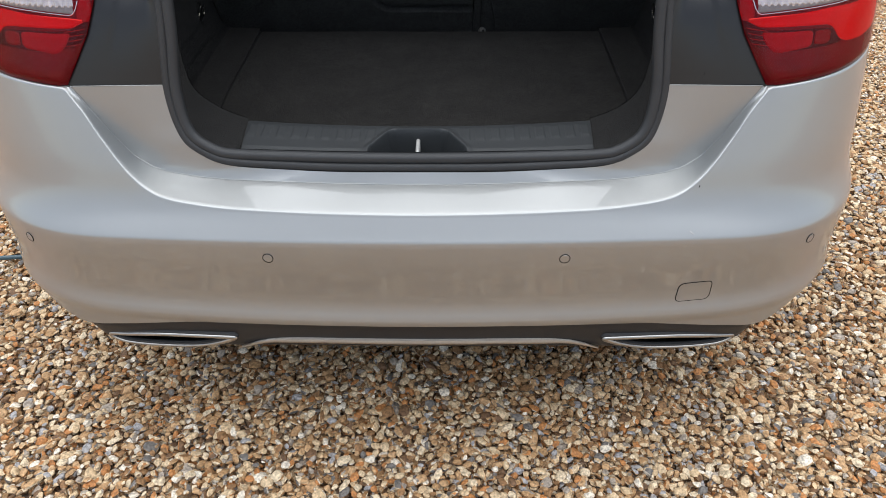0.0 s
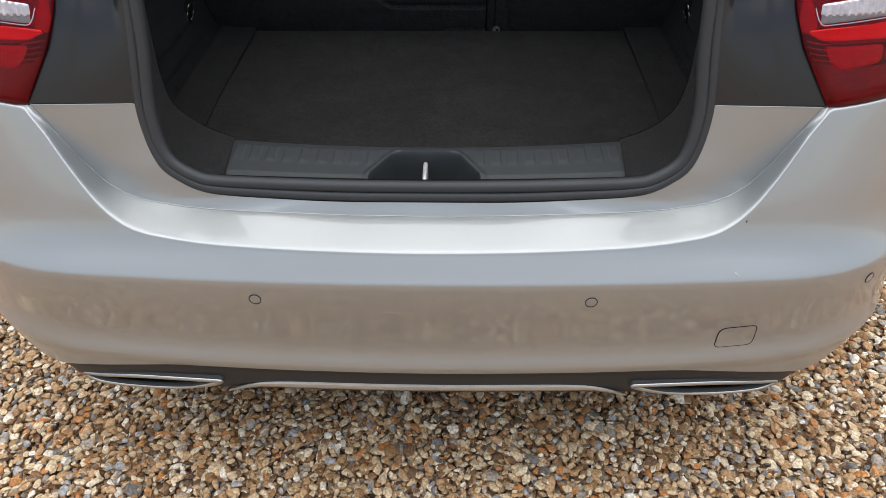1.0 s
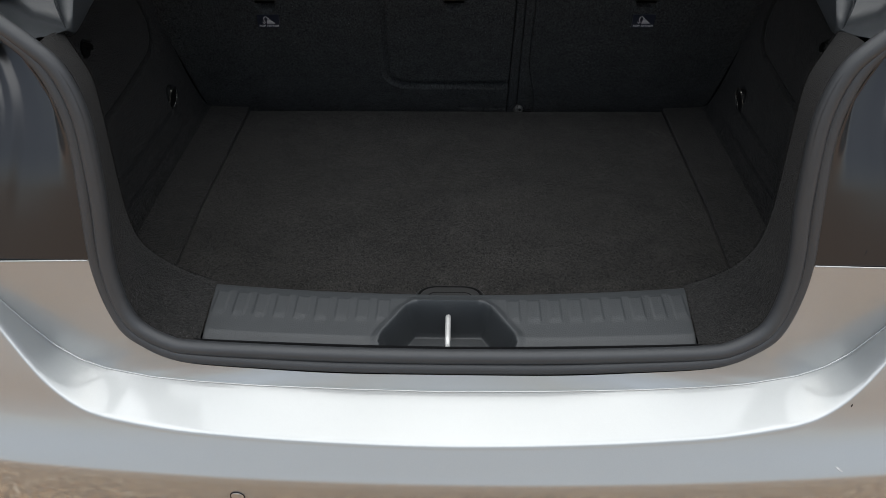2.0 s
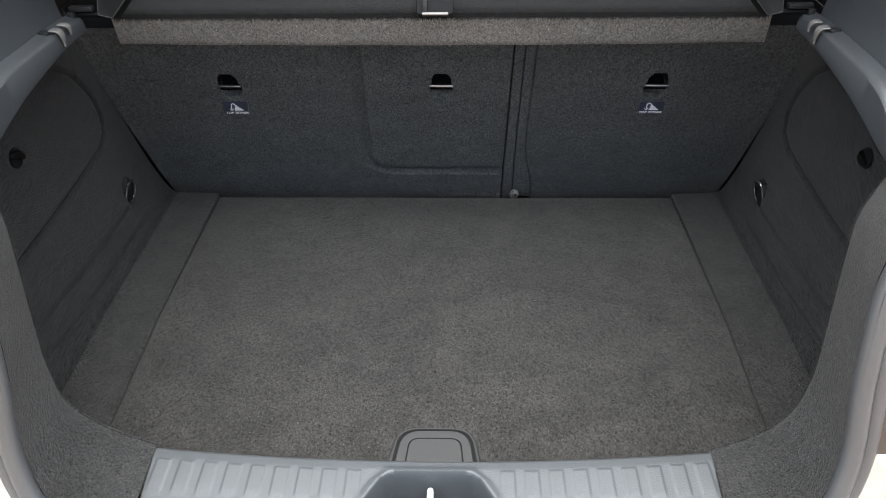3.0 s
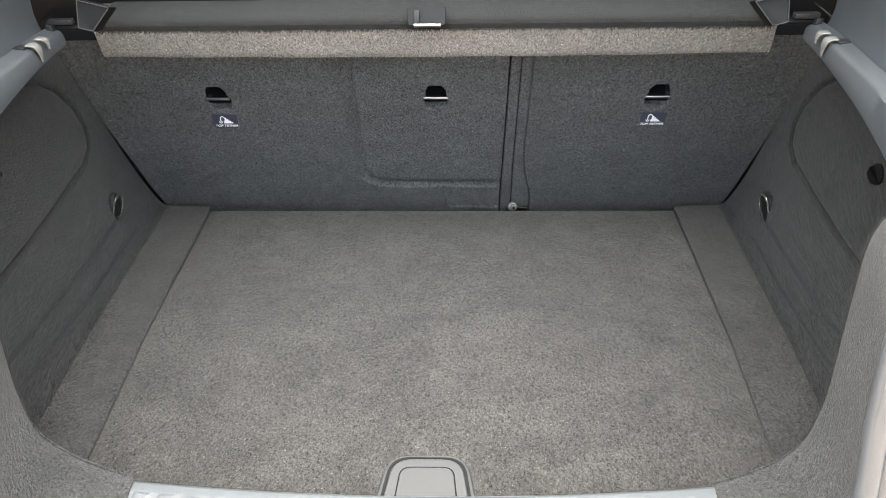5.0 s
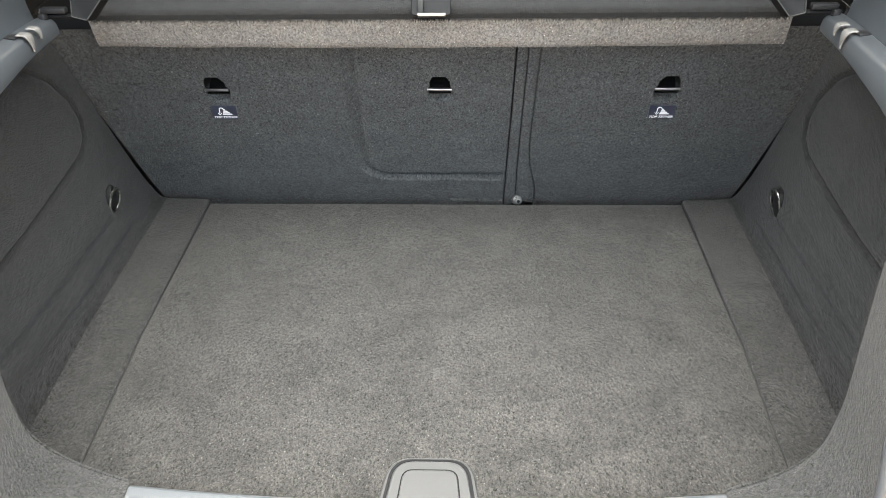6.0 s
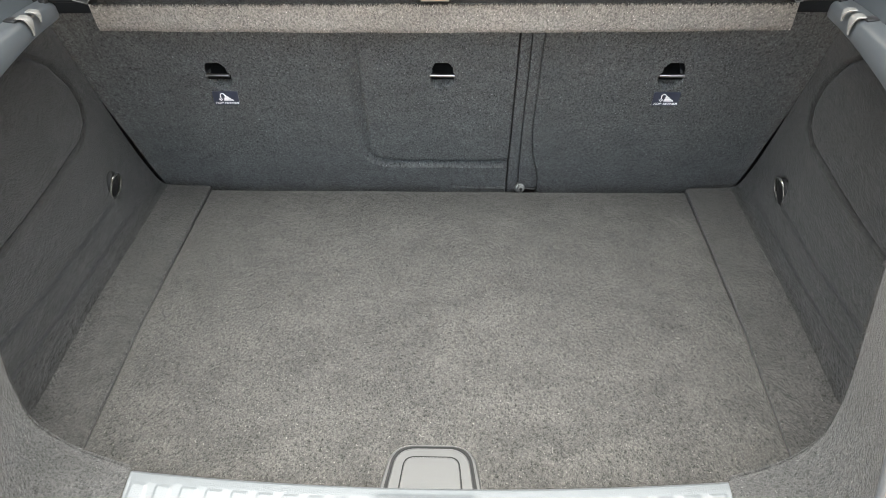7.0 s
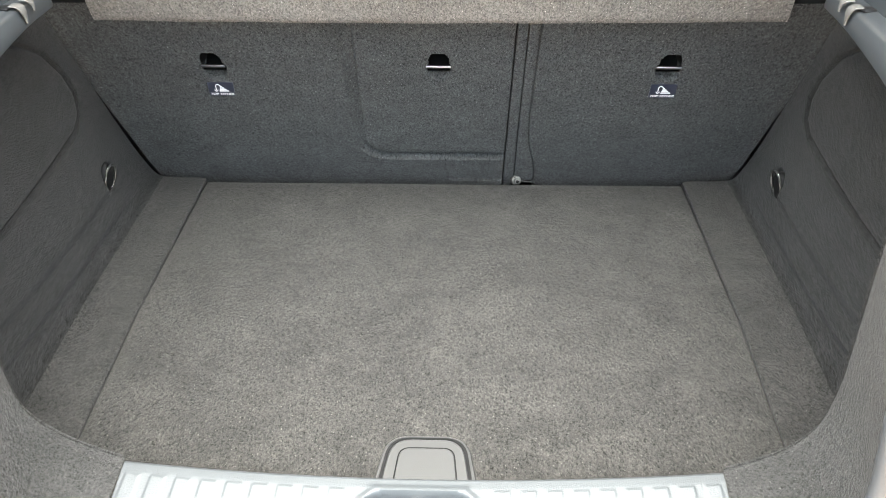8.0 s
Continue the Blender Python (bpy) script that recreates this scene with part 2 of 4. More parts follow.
    l.new(noise_tex.outputs["Fac"], bump.inputs["Height"])
    l.new(bump.outputs["Normal"], b.inputs["Normal"])
    return m


def ground_material():
    """Gravel of the wide sheet: cells of stone size with dark joints between."""
    m = bpy.data.materials.new("gravel_bed")
    m.use_nodes = True
    n, l = m.node_tree.nodes, m.node_tree.links
    b = n["Principled BSDF"]
    b.inputs["Roughness"].default_value = 0.8
    co = n.new("ShaderNodeTexCoord")
    cells = n.new("ShaderNodeTexVoronoi")
    cells.inputs["Scale"].default_value = 48
    l.new(co.outputs["Object"], cells.inputs["Vector"])
    edge = n.new("ShaderNodeTexVoronoi")
    edge.feature = "DISTANCE_TO_EDGE"
    edge.inputs["Scale"].default_value = 48
    l.new(co.outputs["Object"], edge.inputs["Vector"])
    sep = n.new("ShaderNodeSeparateColor")
    l.new(cells.outputs["Color"], sep.inputs["Color"])
    ramp = n.new("ShaderNodeValToRGB")
    ramp.color_ramp.interpolation = "CONSTANT"
    e = ramp.color_ramp.elements
    e[0].color = (0.365, 0.235, 0.144, 1)
    e[1].position, e[1].color = 0.25, (0.435, 0.29, 0.192, 1)
    for p, c in [(0.45, (0.287, 0.172, 0.102, 1)), (0.6, (0.479, 0.304, 0.18, 1)), (0.75, (0.244, 0.169, 0.126, 1)), (0.88, (0.4, 0.214, 0.108, 1))]:
        e.new(p).color = c
    l.new(sep.outputs["Red"], ramp.inputs["Fac"])
    joint = n.new("ShaderNodeMapRange")
    joint.inputs["From Max"].default_value = 0.12
    joint.inputs["To Min"].default_value = 0.12
    l.new(edge.outputs["Distance"], joint.inputs["Value"])
    mul = n.new("ShaderNodeMix")
    mul.data_type, mul.blend_type = "RGBA", "MULTIPLY"
    mul.inputs[0].default_value = 1
    l.new(ramp.outputs["Color"], mul.inputs[6])
    l.new(joint.outputs["Result"], mul.inputs[7])
    l.new(mul.outputs[2], b.inputs["Base Color"])
    bump = n.new("ShaderNodeBump")
    bump.inputs["Strength"].default_value, bump.inputs["Distance"].default_value = 0.8, 0.012
    l.new(edge.outputs["Distance"], bump.inputs["Height"])
    l.new(bump.outputs["Normal"], b.inputs["Normal"])
    return m


GRAVEL, BED = gravel_material(), ground_material()


# ---- builders ----
def part(name, bm, mat, parent=None, label="", smooth=40, thick=0.0, bevel=0.0):
    """Links a bmesh as one mesh object, under a thing or under a part."""
    bmesh.ops.recalc_face_normals(bm, faces=bm.faces[:])
    me = bpy.data.meshes.new(name)
    bm.to_mesh(me)
    bm.free()
    me.materials.append(mat)
    ob = new(name, me)
    if smooth:
        me.polygons.foreach_set("use_smooth", [True] * len(me.polygons))
        me.set_sharp_from_angle(angle=radians(smooth))
    if parent is not None:
        ob.parent = parent
    if thick:
        s = ob.modifiers.new("thickness", "SOLIDIFY")
        s.thickness, s.offset = thick, 0.0
    if bevel:
        w = ob.modifiers.new("edge", "BEVEL")
        w.width, w.segments, w.limit_method, w.angle_limit = bevel, 2, "ANGLE", radians(35)
    if label:
        tagged(ob, label)
    return ob


def thing(name, label, category, place=(0, 0, 0), group="", kind=""):
    ob = new(name)
    ob.empty_display_size = 0.05
    ob.location = place
    return tagged(ob, label, category, group, kind)


def grid(rows, bm=None, closed=False):
    """A sheet through rows of points, all of one length."""
    bm = bm or bmesh.new()
    vs = [[bm.verts.new(p) for p in r] for r in rows]
    for a, b in zip(vs, vs[1:]):
        m = len(a)
        for i in range(m if closed else m - 1):
            j = (i + 1) % m
            try:
                bm.faces.new((a[i], a[j], b[j], b[i]))
            except ValueError:
                pass
    return bm


def spline(points, n):
    """n points at even steps of length along a smooth curve through the points."""
    p = [Vector(q) for q in points]
    p = [2 * p[0] - p[1]] + p + [2 * p[-1] - p[-2]]
    fine = []
    for i in range(1, len(p) - 2):
        for k in range(12):
            t = k / 12
            a, b, c, d = p[i - 1], p[i], p[i + 1], p[i + 2]
            fine.append(0.5 * (2 * b + (c - a) * t + (2 * a - 5 * b + 4 * c - d) * t * t + (3 * b - a - 3 * c + d) * t ** 3))
    fine.append(p[-2])
    run = [0.0]
    for a, b in zip(fine, fine[1:]):
        run.append(run[-1] + (b - a).length)
    out, k = [], 0
    for i in range(n):
        s = run[-1] * i / (n - 1)
        while k < len(run) - 2 and run[k + 1] < s:
            k += 1
        f = (s - run[k]) / max(run[k + 1] - run[k], 1e-9)
        out.append(fine[k].lerp(fine[k + 1], min(max(f, 0), 1)))
    return out


def mirrored(half):
    """The whole curve from the half that starts at x = 0."""
    return [Vector((-p[0], p[1], p[2])) for p in reversed(half[1:])] + [Vector(p) for p in half]


def tube(points, r, sides=10, bm=None, flat=1.0, up=(0, 0, 1), caps=True):
    """A pipe along points, r a number or one for each point; flat squeezes it along up."""
    bm = bm or bmesh.new()
    pts = [Vector(p) for p in points]
    rows = []
    for i, p in enumerate(pts):
        d = (pts[min(i + 1, len(pts) - 1)] - pts[max(i - 1, 0)]).normalized()
        u = Vector(up)
        side = d.cross(u)
        if side.length < 1e-4:
            side = d.cross(Vector((1, 0, 0)))
        side.normalize()
        v = side.cross(d).normalized()
        rad = r[i] if isinstance(r, (list, tuple)) else r
        rows.append([p + rad * (math.cos(a) * side + flat * math.sin(a) * v) for a in (2 * math.pi * k / sides for k in range(sides))])
    grid(rows, bm, closed=True)
    if caps:
        bm.verts.ensure_lookup_table()
        n = len(bm.verts)
        bm.faces.new(bm.verts[n - sides:n])
        bm.faces.new(bm.verts[n - sides * len(rows):n - sides * (len(rows) - 1)])
    return bm


def box(c, size, bm=None, m=None):
    bm = bm or bmesh.new()
    m = m or Matrix.Identity(4)
    bmesh.ops.create_cube(bm, size=1, matrix=m @ Matrix.Translation(c) @ Matrix.Diagonal((*size, 1)))
    return bm


def rounded(bm, width=0.003, segments=2):
    bmesh.ops.bevel(bm, geom=bm.edges[:], offset=width, segments=segments, affect="EDGES", profile=0.5)
    return bm


def outline(corners, radius, n=6):
    """A polygon in the plane with rounded corners."""
    pts, m = [Vector((*c, 0)) for c in corners], len(corners)
    out = []
    for i in range(m):
        a, b, c = pts[i - 1], pts[i], pts[(i + 1) % m]
        r = radius[i] if isinstance(radius, (list, tuple)) else radius
        p, q = b + (a - b).normalized() * r, b + (c - b).normalized() * r
        for k in range(n + 1):
            t = k / n
            out.append((1 - t) ** 2 * p + 2 * t * (1 - t) * b + t * t * q)
    return [(v.x, v.y) for v in out]


def prism(shape, lo, hi, m=None, bm=None, edge=0.0):
    """A plate of the outline between two heights, with a chamfered upper rim."""
    bm = bm or bmesh.new()
    m = m or Matrix.Identity(4)
    cx, cy = sum(p[0] for p in shape) / len(shape), sum(p[1] for p in shape) / len(shape)
    rad = max(max(abs(p[0] - cx), abs(p[1] - cy)) for p in shape)
    k = 1 - edge / rad if edge else 1
    rows = [[m @ Vector((x, y, lo)) for x, y in shape], [m @ Vector((x, y, hi - edge)) for x, y in shape]]
    if edge:
        rows.append([m @ Vector((cx + (x - cx) * k, cy + (y - cy) * k, hi)) for x, y in shape])
    vs = [[bm.verts.new(p) for p in r] for r in rows]
    for a, b in zip(vs, vs[1:]):
        for i in range(len(shape)):
            j = (i + 1) % len(shape)
            bm.faces.new((a[i], a[j], b[j], b[i]))
    bm.faces.new(vs[0])
    bm.faces.new(vs[-1])
    return bm


def lerp(x, xs, ys):
    return float(np.interp(x, xs, ys))


def step(x, a, b):
    t = min(max((x - a) / (b - a), 0), 1)
    return t * t * (3 - 2 * t)


# ---- ground ----
def build_ground():
    bm = bmesh.new()
    steps = [-600, -120, -30, -8, -3, -1.5, 0, 1.5, 3, 8, 30, 120, 600]
    grid([[(x, y, -0.030) for x in steps] for y in steps], bm)
    tagged(part("ground", bm, BED, None, smooth=0), "gravel bed spread over the yard to the horizon", "ground", kind="structure")


def stone_shapes(level, count):
    """Flint pebbles: spheres cut by random planes, so that they have dull facets and blunt edges."""
    shapes = []
    for _ in range(count):
        bm = bmesh.new()
        bmesh.ops.create_icosphere(bm, subdivisions=level, radius=1)
        bmesh.ops.rotate(bm, verts=bm.verts[:], matrix=Euler(np.random.uniform(0, 6, 3)).to_matrix())
        v = np.array([q.co[:] for q in bm.verts])
        f = np.array([[q.index for q in p.verts] for p in bm.faces])
        bm.free()
        for _ in range(11):
            d = np.random.normal(size=3)
            d /= np.linalg.norm(d)
            h = np.random.uniform(0.50, 0.86)
            over = np.maximum(v @ d - h, 0)
            v = v - np.outer(over * 0.9, d)
        v *= np.array([1.0, np.random.uniform(0.60, 0.9), np.random.uniform(0.38, 0.58)])
        shapes.append((v, f))
    return shapes


def build_gravel():
    rng = np.random.default_rng(5)
    fine, rough = stone_shapes(2, 24), stone_shapes(1, 24)
    verts, faces, base = [], [], 0

    def spread(x0, x1, y0, y1, pitch, size, level, z0, z1):
        """Close-packed stones: a jittered honeycomb, sizes mixed, each lying nearly flat."""
        nonlocal base
        for j in range(int((y1 - y0) / (pitch * 0.87))):
            for i in range(int((x1 - x0) / pitch)):
                x = x0 + (i + 0.5 * (j % 2)) * pitch + rng.normal(0, 0.22) * pitch
                y = y0 + j * pitch * 0.87 + rng.normal(0, 0.22) * pitch
                r = float(np.clip(rng.lognormal(math.log(size), 0.27), 0.55 * size, 1.9 * size))
                v, f = level[rng.integers(24)]
                turn = Euler((rng.normal(0, 0.24), rng.normal(0, 0.24), rng.uniform(0, 6.3))).to_matrix()
                lift = rng.uniform(z0, z1) + 0.15 * (size - r)
                verts.append((v * r) @ np.array(turn).T + np.array([x, y, lift]))
                faces.append(f + base)
                base += len(v)

    for x0, x1, y0, y1 in ((-1.25, 1.35, -0.17, 0.42), (-1.6, -0.66, 0.42, 1.35), (0.66, 1.78, 0.42, 1.5), (-0.66, 0.66, 0.42, 0.54)):
        spread(x0, x1, y0, y1, 0.0158, 0.0104, fine, -0.007, 0.004)
        spread(x0, x1, y0, y1, 0.0160, 0.0120, rough, -0.024, -0.015)
    for x0, x1, y0, y1 in ((0.95, 2.0, 1.5, 2.1), (1.3, 2.5, 2.1, 3.0), (-2.0, -1.0, 1.35, 2.0)):
        spread(x0, x1, y0, y1, 0.0165, 0.0110, rough, -0.006, 0.003)
        spread(x0, x1, y0, y1, 0.0200, 0.0155, rough, -0.023, -0.015)
    spread(-1.5, 1.5, -1.4, -0.17, 0.030, 0.019, rough, -0.012, -0.004)
    verts, faces = np.concatenate(verts), np.concatenate(faces)
    me = bpy.data.meshes.new("gravel")
    me.vertices.add(len(verts))
    me.vertices.foreach_set("co", verts.ravel())
    me.loops.add(faces.size)
    me.loops.foreach_set("vertex_index", faces.ravel().astype(np.int32))
    me.polygons.add(len(faces))
    me.polygons.foreach_set("loop_start", np.arange(0, faces.size, 3, dtype=np.int32))
    me.polygons.foreach_set("use_smooth", np.ones(len(faces), dtype=bool))
    me.update()
    me.validate()
    me.set_sharp_from_angle(angle=radians(26))
    me.materials.append(GRAVEL)
    tagged(new("gravel", me), "tan, grey and orange flint pebbles loosely spread round the car", "gravel", kind="stuff")


def build_hose():
    pts = spline([(-2.4, 0.42, 0.03), (-1.6, 0.57, 0.032), (-1.2, 0.618, 0.03), (-1.1, 0.64, 0.026), (-0.98, 0.72, 0.026), (-0.95, 1.0, 0.026), (-1.2, 1.6, 0.026)], 40)
    tagged(part("garden_hose", tube(pts, 0.0065), HOSE), "thin blue-green hose lying on the gravel", "hose")


# ---- the car's outer shape ----
W, CORNER, POWER = 0.857, 0.40, 2.6
PROFILE_Z = [0.300, 0.340, 0.366, 0.376, 0.392, 0.415, 0.444, 0.524, 0.557, 0.561, 0.565, 0.604, 0.618, 0.770, 1.06]
PROFILE_Y = [0.030, 0.008, -0.009, -0.016, -0.017, -0.006, -0.005, -0.009, -0.0065, -0.0040, -0.0012, 0.0238, 0.0318, 0.088, 0.198]


_t = np.arange(0.24, 1.12, 0.001)
_raw = np.interp(_t, PROFILE_Z, PROFILE_Y)
_k = np.exp(-0.5 * (np.arange(-24, 25) / 7.0) ** 2)
_soft = np.convolve(np.pad(_raw, 24, "edge"), _k / _k.sum(), "valid")
_keep = np.clip(1 - (np.abs(_t - 0.563) - 0.008) / 0.012, 0, 1)
PROFILE = _raw * _keep + _soft * (1 - _keep)


def skin(x, z):
    """Depth y of the tail's outer skin at half-width x and height z."""
    x = min(abs(x), W)
    z = z + 0.035 * x * x * (1 - step(abs(z - 0.555), 0.02, 0.10))
    t = max(0.0, (x - 0.5) / (W - 0.5))
    bow = 0.11 + 0.02 * step(z, 0.56, 0.60)
    return lerp(z, _t, PROFILE) + bow * x * x + CORNER * (1 - (1 - t ** POWER) ** (1 / POWER))


GAP = [(0, .094, .607), (.12, .0965, .607), (.23, .101, .608), (.31, .107, .608), (.36, .111, .610), (.42, .1175, .617), (.452, .121, .627), (.48, .124, .647),
       (.507, .127, .684), (.53, .130, .724), (.556, .134, .769)]
GAP = [(x, y - (0.007 + 0.004 * step(x, 0.10, 0.24)) * (1 - step(x, 0.38, 0.50)), z + (0.0056 + 0.0032 * step(x, 0.10, 0.24)) * (1 - step(x, 0.38, 0.50))) for x, y, z in GAP]
BROW_X = [0, .2, .32, .4, .435, .46, .487, .511, .536, .565]
BROW_Z = [.5983, .5993, .6003, .6064, .6115, .6265, .658, .693, .733, .768]
SEAL_OUT = [(0, .1, .628), (.13, .101, .628), (.227, .104, .631), (.304, .107, .635), (.341, .110, .643), (.366, .114, .657), (.386, .118, .674), (.399, .126, .704),
            (.406, .134, .741), (.407, .141, .778), (.402, .153, .84), (.398, .167, .90), (.404, .177, .947), (.42, .186, .985), (.443, .192, 1.01), (.485, .205, 1.04)]
SEAL_OUT = [(x, y - 0.003 * (1 - step(z, 0.635, 0.70)), z + 0.0026 * (1 - step(z, 0.635, 0.70))) for x, y, z in SEAL_OUT]
SEAL_IN = [(0, .106, .657), (.128, .107, .658), (.297, .112, .660), (.333, .114, .665), (.364, .119, .683), (.379, .126, .709), (.384, .134, .749), (.383, .142, .784),
           (.377, .153, .838), (.375, .163, .889), (.376, .173, .936), (.388, .182, .976), (.411, .188, 1.0), (.46, .20, 1.035)]
LAMP_EDGE_Z = [.764, .803, .845, .89, .925, .95, .98, 1.03]
LAMP_EDGE_X = [.566, .541, .515, .497, .488, .492, .505, .55]


def build_bumper(car):
    xs = [0.42 * k / 24 for k in range(24)] + [0.42 + 0.15 * k / 24 for k in range(24)] + [0.57 + (W - 0.57) * math.sin(0.5 * math.pi * k / 26) for k in range(27)]
    cols = [(x, 0.0) for x in xs] + [(W, 0.06), (W, 0.16), (W, 0.30), (W, 0.42)]

    def top(x):
        reach = 0.032 * (1 - step(x, .50, .545))
        near = [x + reach * (k / 4 - 1) for k in range(9)]
        return sum(lerp(abs(q), BROW_X + [0.70, 0.80, W], BROW_Z + [.7685, .771, .776]) for q in near) / 9

    def low(x):
        return lerp(x, [0, .15, .30, .42, .50, .56, .60, .63, .66, .70, .74, .80, W], [.380, .380, .377, .370, .359, .350, .341, .336, .346, .366, .382, .388, .388])

    columns = []
    for x, dy in cols:
        t, b, drop = top(x), low(x), 0.035 * x * x
        zs = [b + (.392 - b) * k / 8 for k in range(8)]
        zs += [.392, .403, .415, .43, .444, .47, .50, .524 - drop, .545 - drop, .556 - drop, .559 - drop, .561 - drop, .563 - drop, .566 - drop, .572 - drop, .58 - drop]
        zs += [.58 - drop + (t - 0.0042 - .58 + drop) * k / 8 for k in range(1, 9)]
        col = [Vector((x, skin(x, max(z, .372)) + dy, z)) for z in zs]
        roll = skin(x, max(b, .372)) + dy
        under = [Vector((x, roll + 0.03, b + 0.004)), Vector((x, roll + 0.008, b - 0.0015))]
        y = col[-1].y
        # rounded brow, then the ledge up to the panel gap
        if x <= 0.566:
            gx = x * 0.984
            g = Vector((gx, lerp(gx, [p[0] for p in GAP], [p[1] for p in GAP]), lerp(gx, [p[0] for p in GAP], [p[2] for p in GAP])))
        else:
            g = Vector((x, y + 0.03, t + 0.001))
        brow = [Vector((x, y + 0.0007, t - 0.0025)), Vector((x, y + 0.0020, t - 0.0010)), Vector((x, y + 0.0040, t + 0.0)), Vector((x, y + 0.0075, t + 0.0010))]
        ledge = [brow[-1].lerp(g, f) + Vector((0, 0, 0.0003 * math.sin(math.pi * f))) for f in (0.12, 0.25, 0.4, 0.55, 0.7, 0.85, 0.96)]
        edge = [g + Vector((0, -0.0008, -0.0004)), g + Vector((0, 0.0, -0.002)), g + Vector((0, 0.0, -0.012))]
        columns.append(under + col + brow + ledge + edge)
    full = [[Vector((-p.x, p.y, p.z)) for p in c] for c in reversed(columns[1:])] + columns
    bumper = part("bumper", grid(full), SILVER, car, "silver painted rear bumper with a raised brow line", smooth=60)
    # parking sensors and towing-eye cover
    for x, z in ((-.247, .524), (.247, .524), (-.685, .512), (.685, .512)):
        e = 0.004
        slope = (skin(abs(x) + e, z) - skin(abs(x) - e, z)) / (2 * e) * (1 if x > 0 else -1)
        nrm = Vector((slope, -1, 0)).normalized()
        m = Matrix.Translation((x, skin(x, z), z)) @ nrm.to_track_quat("Z", "Y").to_matrix().to_4x4()
        ring = [m @ Vector((0.0088 * math.cos(a), 0.0088 * math.sin(a), 0.0001)) for a in (2 * math.pi * k / 32 for k in range(33))]
        part("sensor_gap", tube(ring, 0.0006, 6, caps=False), BLACK_PLASTIC, bumper)
        disc = [(0.0081 * math.cos(2 * math.pi * k / 28), 0.0081 * math.sin(2 * math.pi * k / 28)) for k in range(28)]
        part("parking_sensor", prism(disc, -0.004, 0.0006, m, edge=0.0006), SILVER, bumper, "round painted parking sensor")
    shape = outline([(.4535, .4145), (.5150, .4160), (.5145, .4565), (.4555, .4540)], [.009, .012, .010, .013])
    loop = [Vector((x, skin(x, z) - 0.0004, z)) for x, z in shape + shape[:1]]
    part("tow_cover_gap", tube(loop, 0.0007, 6, caps=False, up=(0, 1, 0)), BLACK_PLASTIC, bumper)
    cx, cz = .4845, .4355
    rows = [[Vector((cx + (x - cx) * k, skin(cx + (x - cx) * k, cz + (z - cz) * k) - 0.0009, cz + (z - cz) * k)) for x, z in shape] for k in (0.965, 0.93, 0.6, 0.3, 0.02)]
    part("tow_cover", grid(rows, closed=True), SILVER, bumper, "painted towing-eye cover flap")
    # small marks in the paint
    for (x, y, z), nrm, turn, size, mat, name in (((.4659, .0633, .6248), (.11, -.95, .31), 80, (.0022, .0007), BLACK_PLASTIC, "paint_chip"),
                                                 ((.4546, .0240, .5607), (.09, -.70, .71), -42, (.007, .0013), SCUFF, "scuff_mark")):
        m = Matrix.Translation((x, y, z)) @ Vector(nrm).to_track_quat("Z", "Y").to_matrix().to_4x4() @ Euler((0, 0, radians(turn))).to_matrix().to_4x4()
        shape = [(size[0] * math.cos(2 * math.pi * k / 12), size[1] * math.sin(2 * math.pi * k / 12) * (1 + 0.4 * math.sin(k * 2.1))) for k in range(12)]
        part(name, prism(shape, -.001, .0004, m, edge=.0002), mat, bumper)
    # diffuser under the bumper, open behind each tailpipe trim
    trims = outline([(.333, .3320), (.50, .3255), (.598, .3040), (.580, .2840), (.500, .2830), (.395, .2950)], [.014, .06, .014, .022, .05, .05], 10)

    def in_trim(x, z):
        inside = False
        for (x0, z0), (x1, z1) in zip(trims, trims[1:] + trims[:1]):
            if (z0 > z) != (z1 > z) and x < x0 + (z - z0) * (x1 - x0) / (z1 - z0):
                inside = not inside
        return inside

    nx, nz = 170, 26
    rows = []
    for j in range(nz + 1):
        f = j / nz
        half = []
        for k in range(nx + 1):
            x = 0.631 * k / nx
            upper = low(x) + 0.004
            lower = min(upper - 0.001, lerp(x, [0, .20, .335, .45, .56, .60, .618, .631], [.300, .298, .290, .278, .275, .283, .300, .326]))
            d = lerp(f, [0, .08, .25, .6, .85, 1], [.016, .007, .005, .009, .014, .026])
            half.append(Vector((x, skin(x, .366) + d, upper + (lower - upper) * f)))
        rows.append(mirrored(half))
    rows.append([p + Vector((0, .05, .004)) for p in rows[-1]])
    bm = grid(rows)
    gone = [q for q in bm.faces if in_trim(abs(q.calc_center_median().x), q.calc_center_median().z)]
    bmesh.ops.delete(bm, geom=gone, context="FACES")
    diffuser = part("diffuser", bm, DIFFUSER, bumper, "matt black lower diffuser strip")
    # bright strip between the tailpipes
    half = spline([(0, 0, .3290), (.15, 0, .3285), (.25, 0, .3250), (.29, 0, .318), (.332, 0, .302)], 24)
    path = mirrored([Vector((p.x, skin(p.x, .366) + 0.009, p.z)) for p in half])
    part("chrome_strip", tube(path, [0.0065 * min(1, 0.35 + 6 * (0.332 - abs(p.x))) for p in path], 8, flat=0.9, up=(0, 1, 0)), SATIN, diffuser)
    # tailpipe trims: flat slanting rings with a dark throat
    for s in (-1, 1):
        def seat_at(x, z, deep=0.0, k=1.0):
            x, z = .465 + (x - .465) * k, .308 + (z - .308) * (0.5 + 0.5 * k) + 0.12 * deep
            return Vector((s * x, skin(x, .366) + 0.004 + (0.330 - z) * 0.25 + deep, z))

        ring = [seat_at(x, z) for x, z in trims + trims[:1]]
        lip = [0.0034 + 0.0012 * step(p.z, .298, .318) for p in ring]
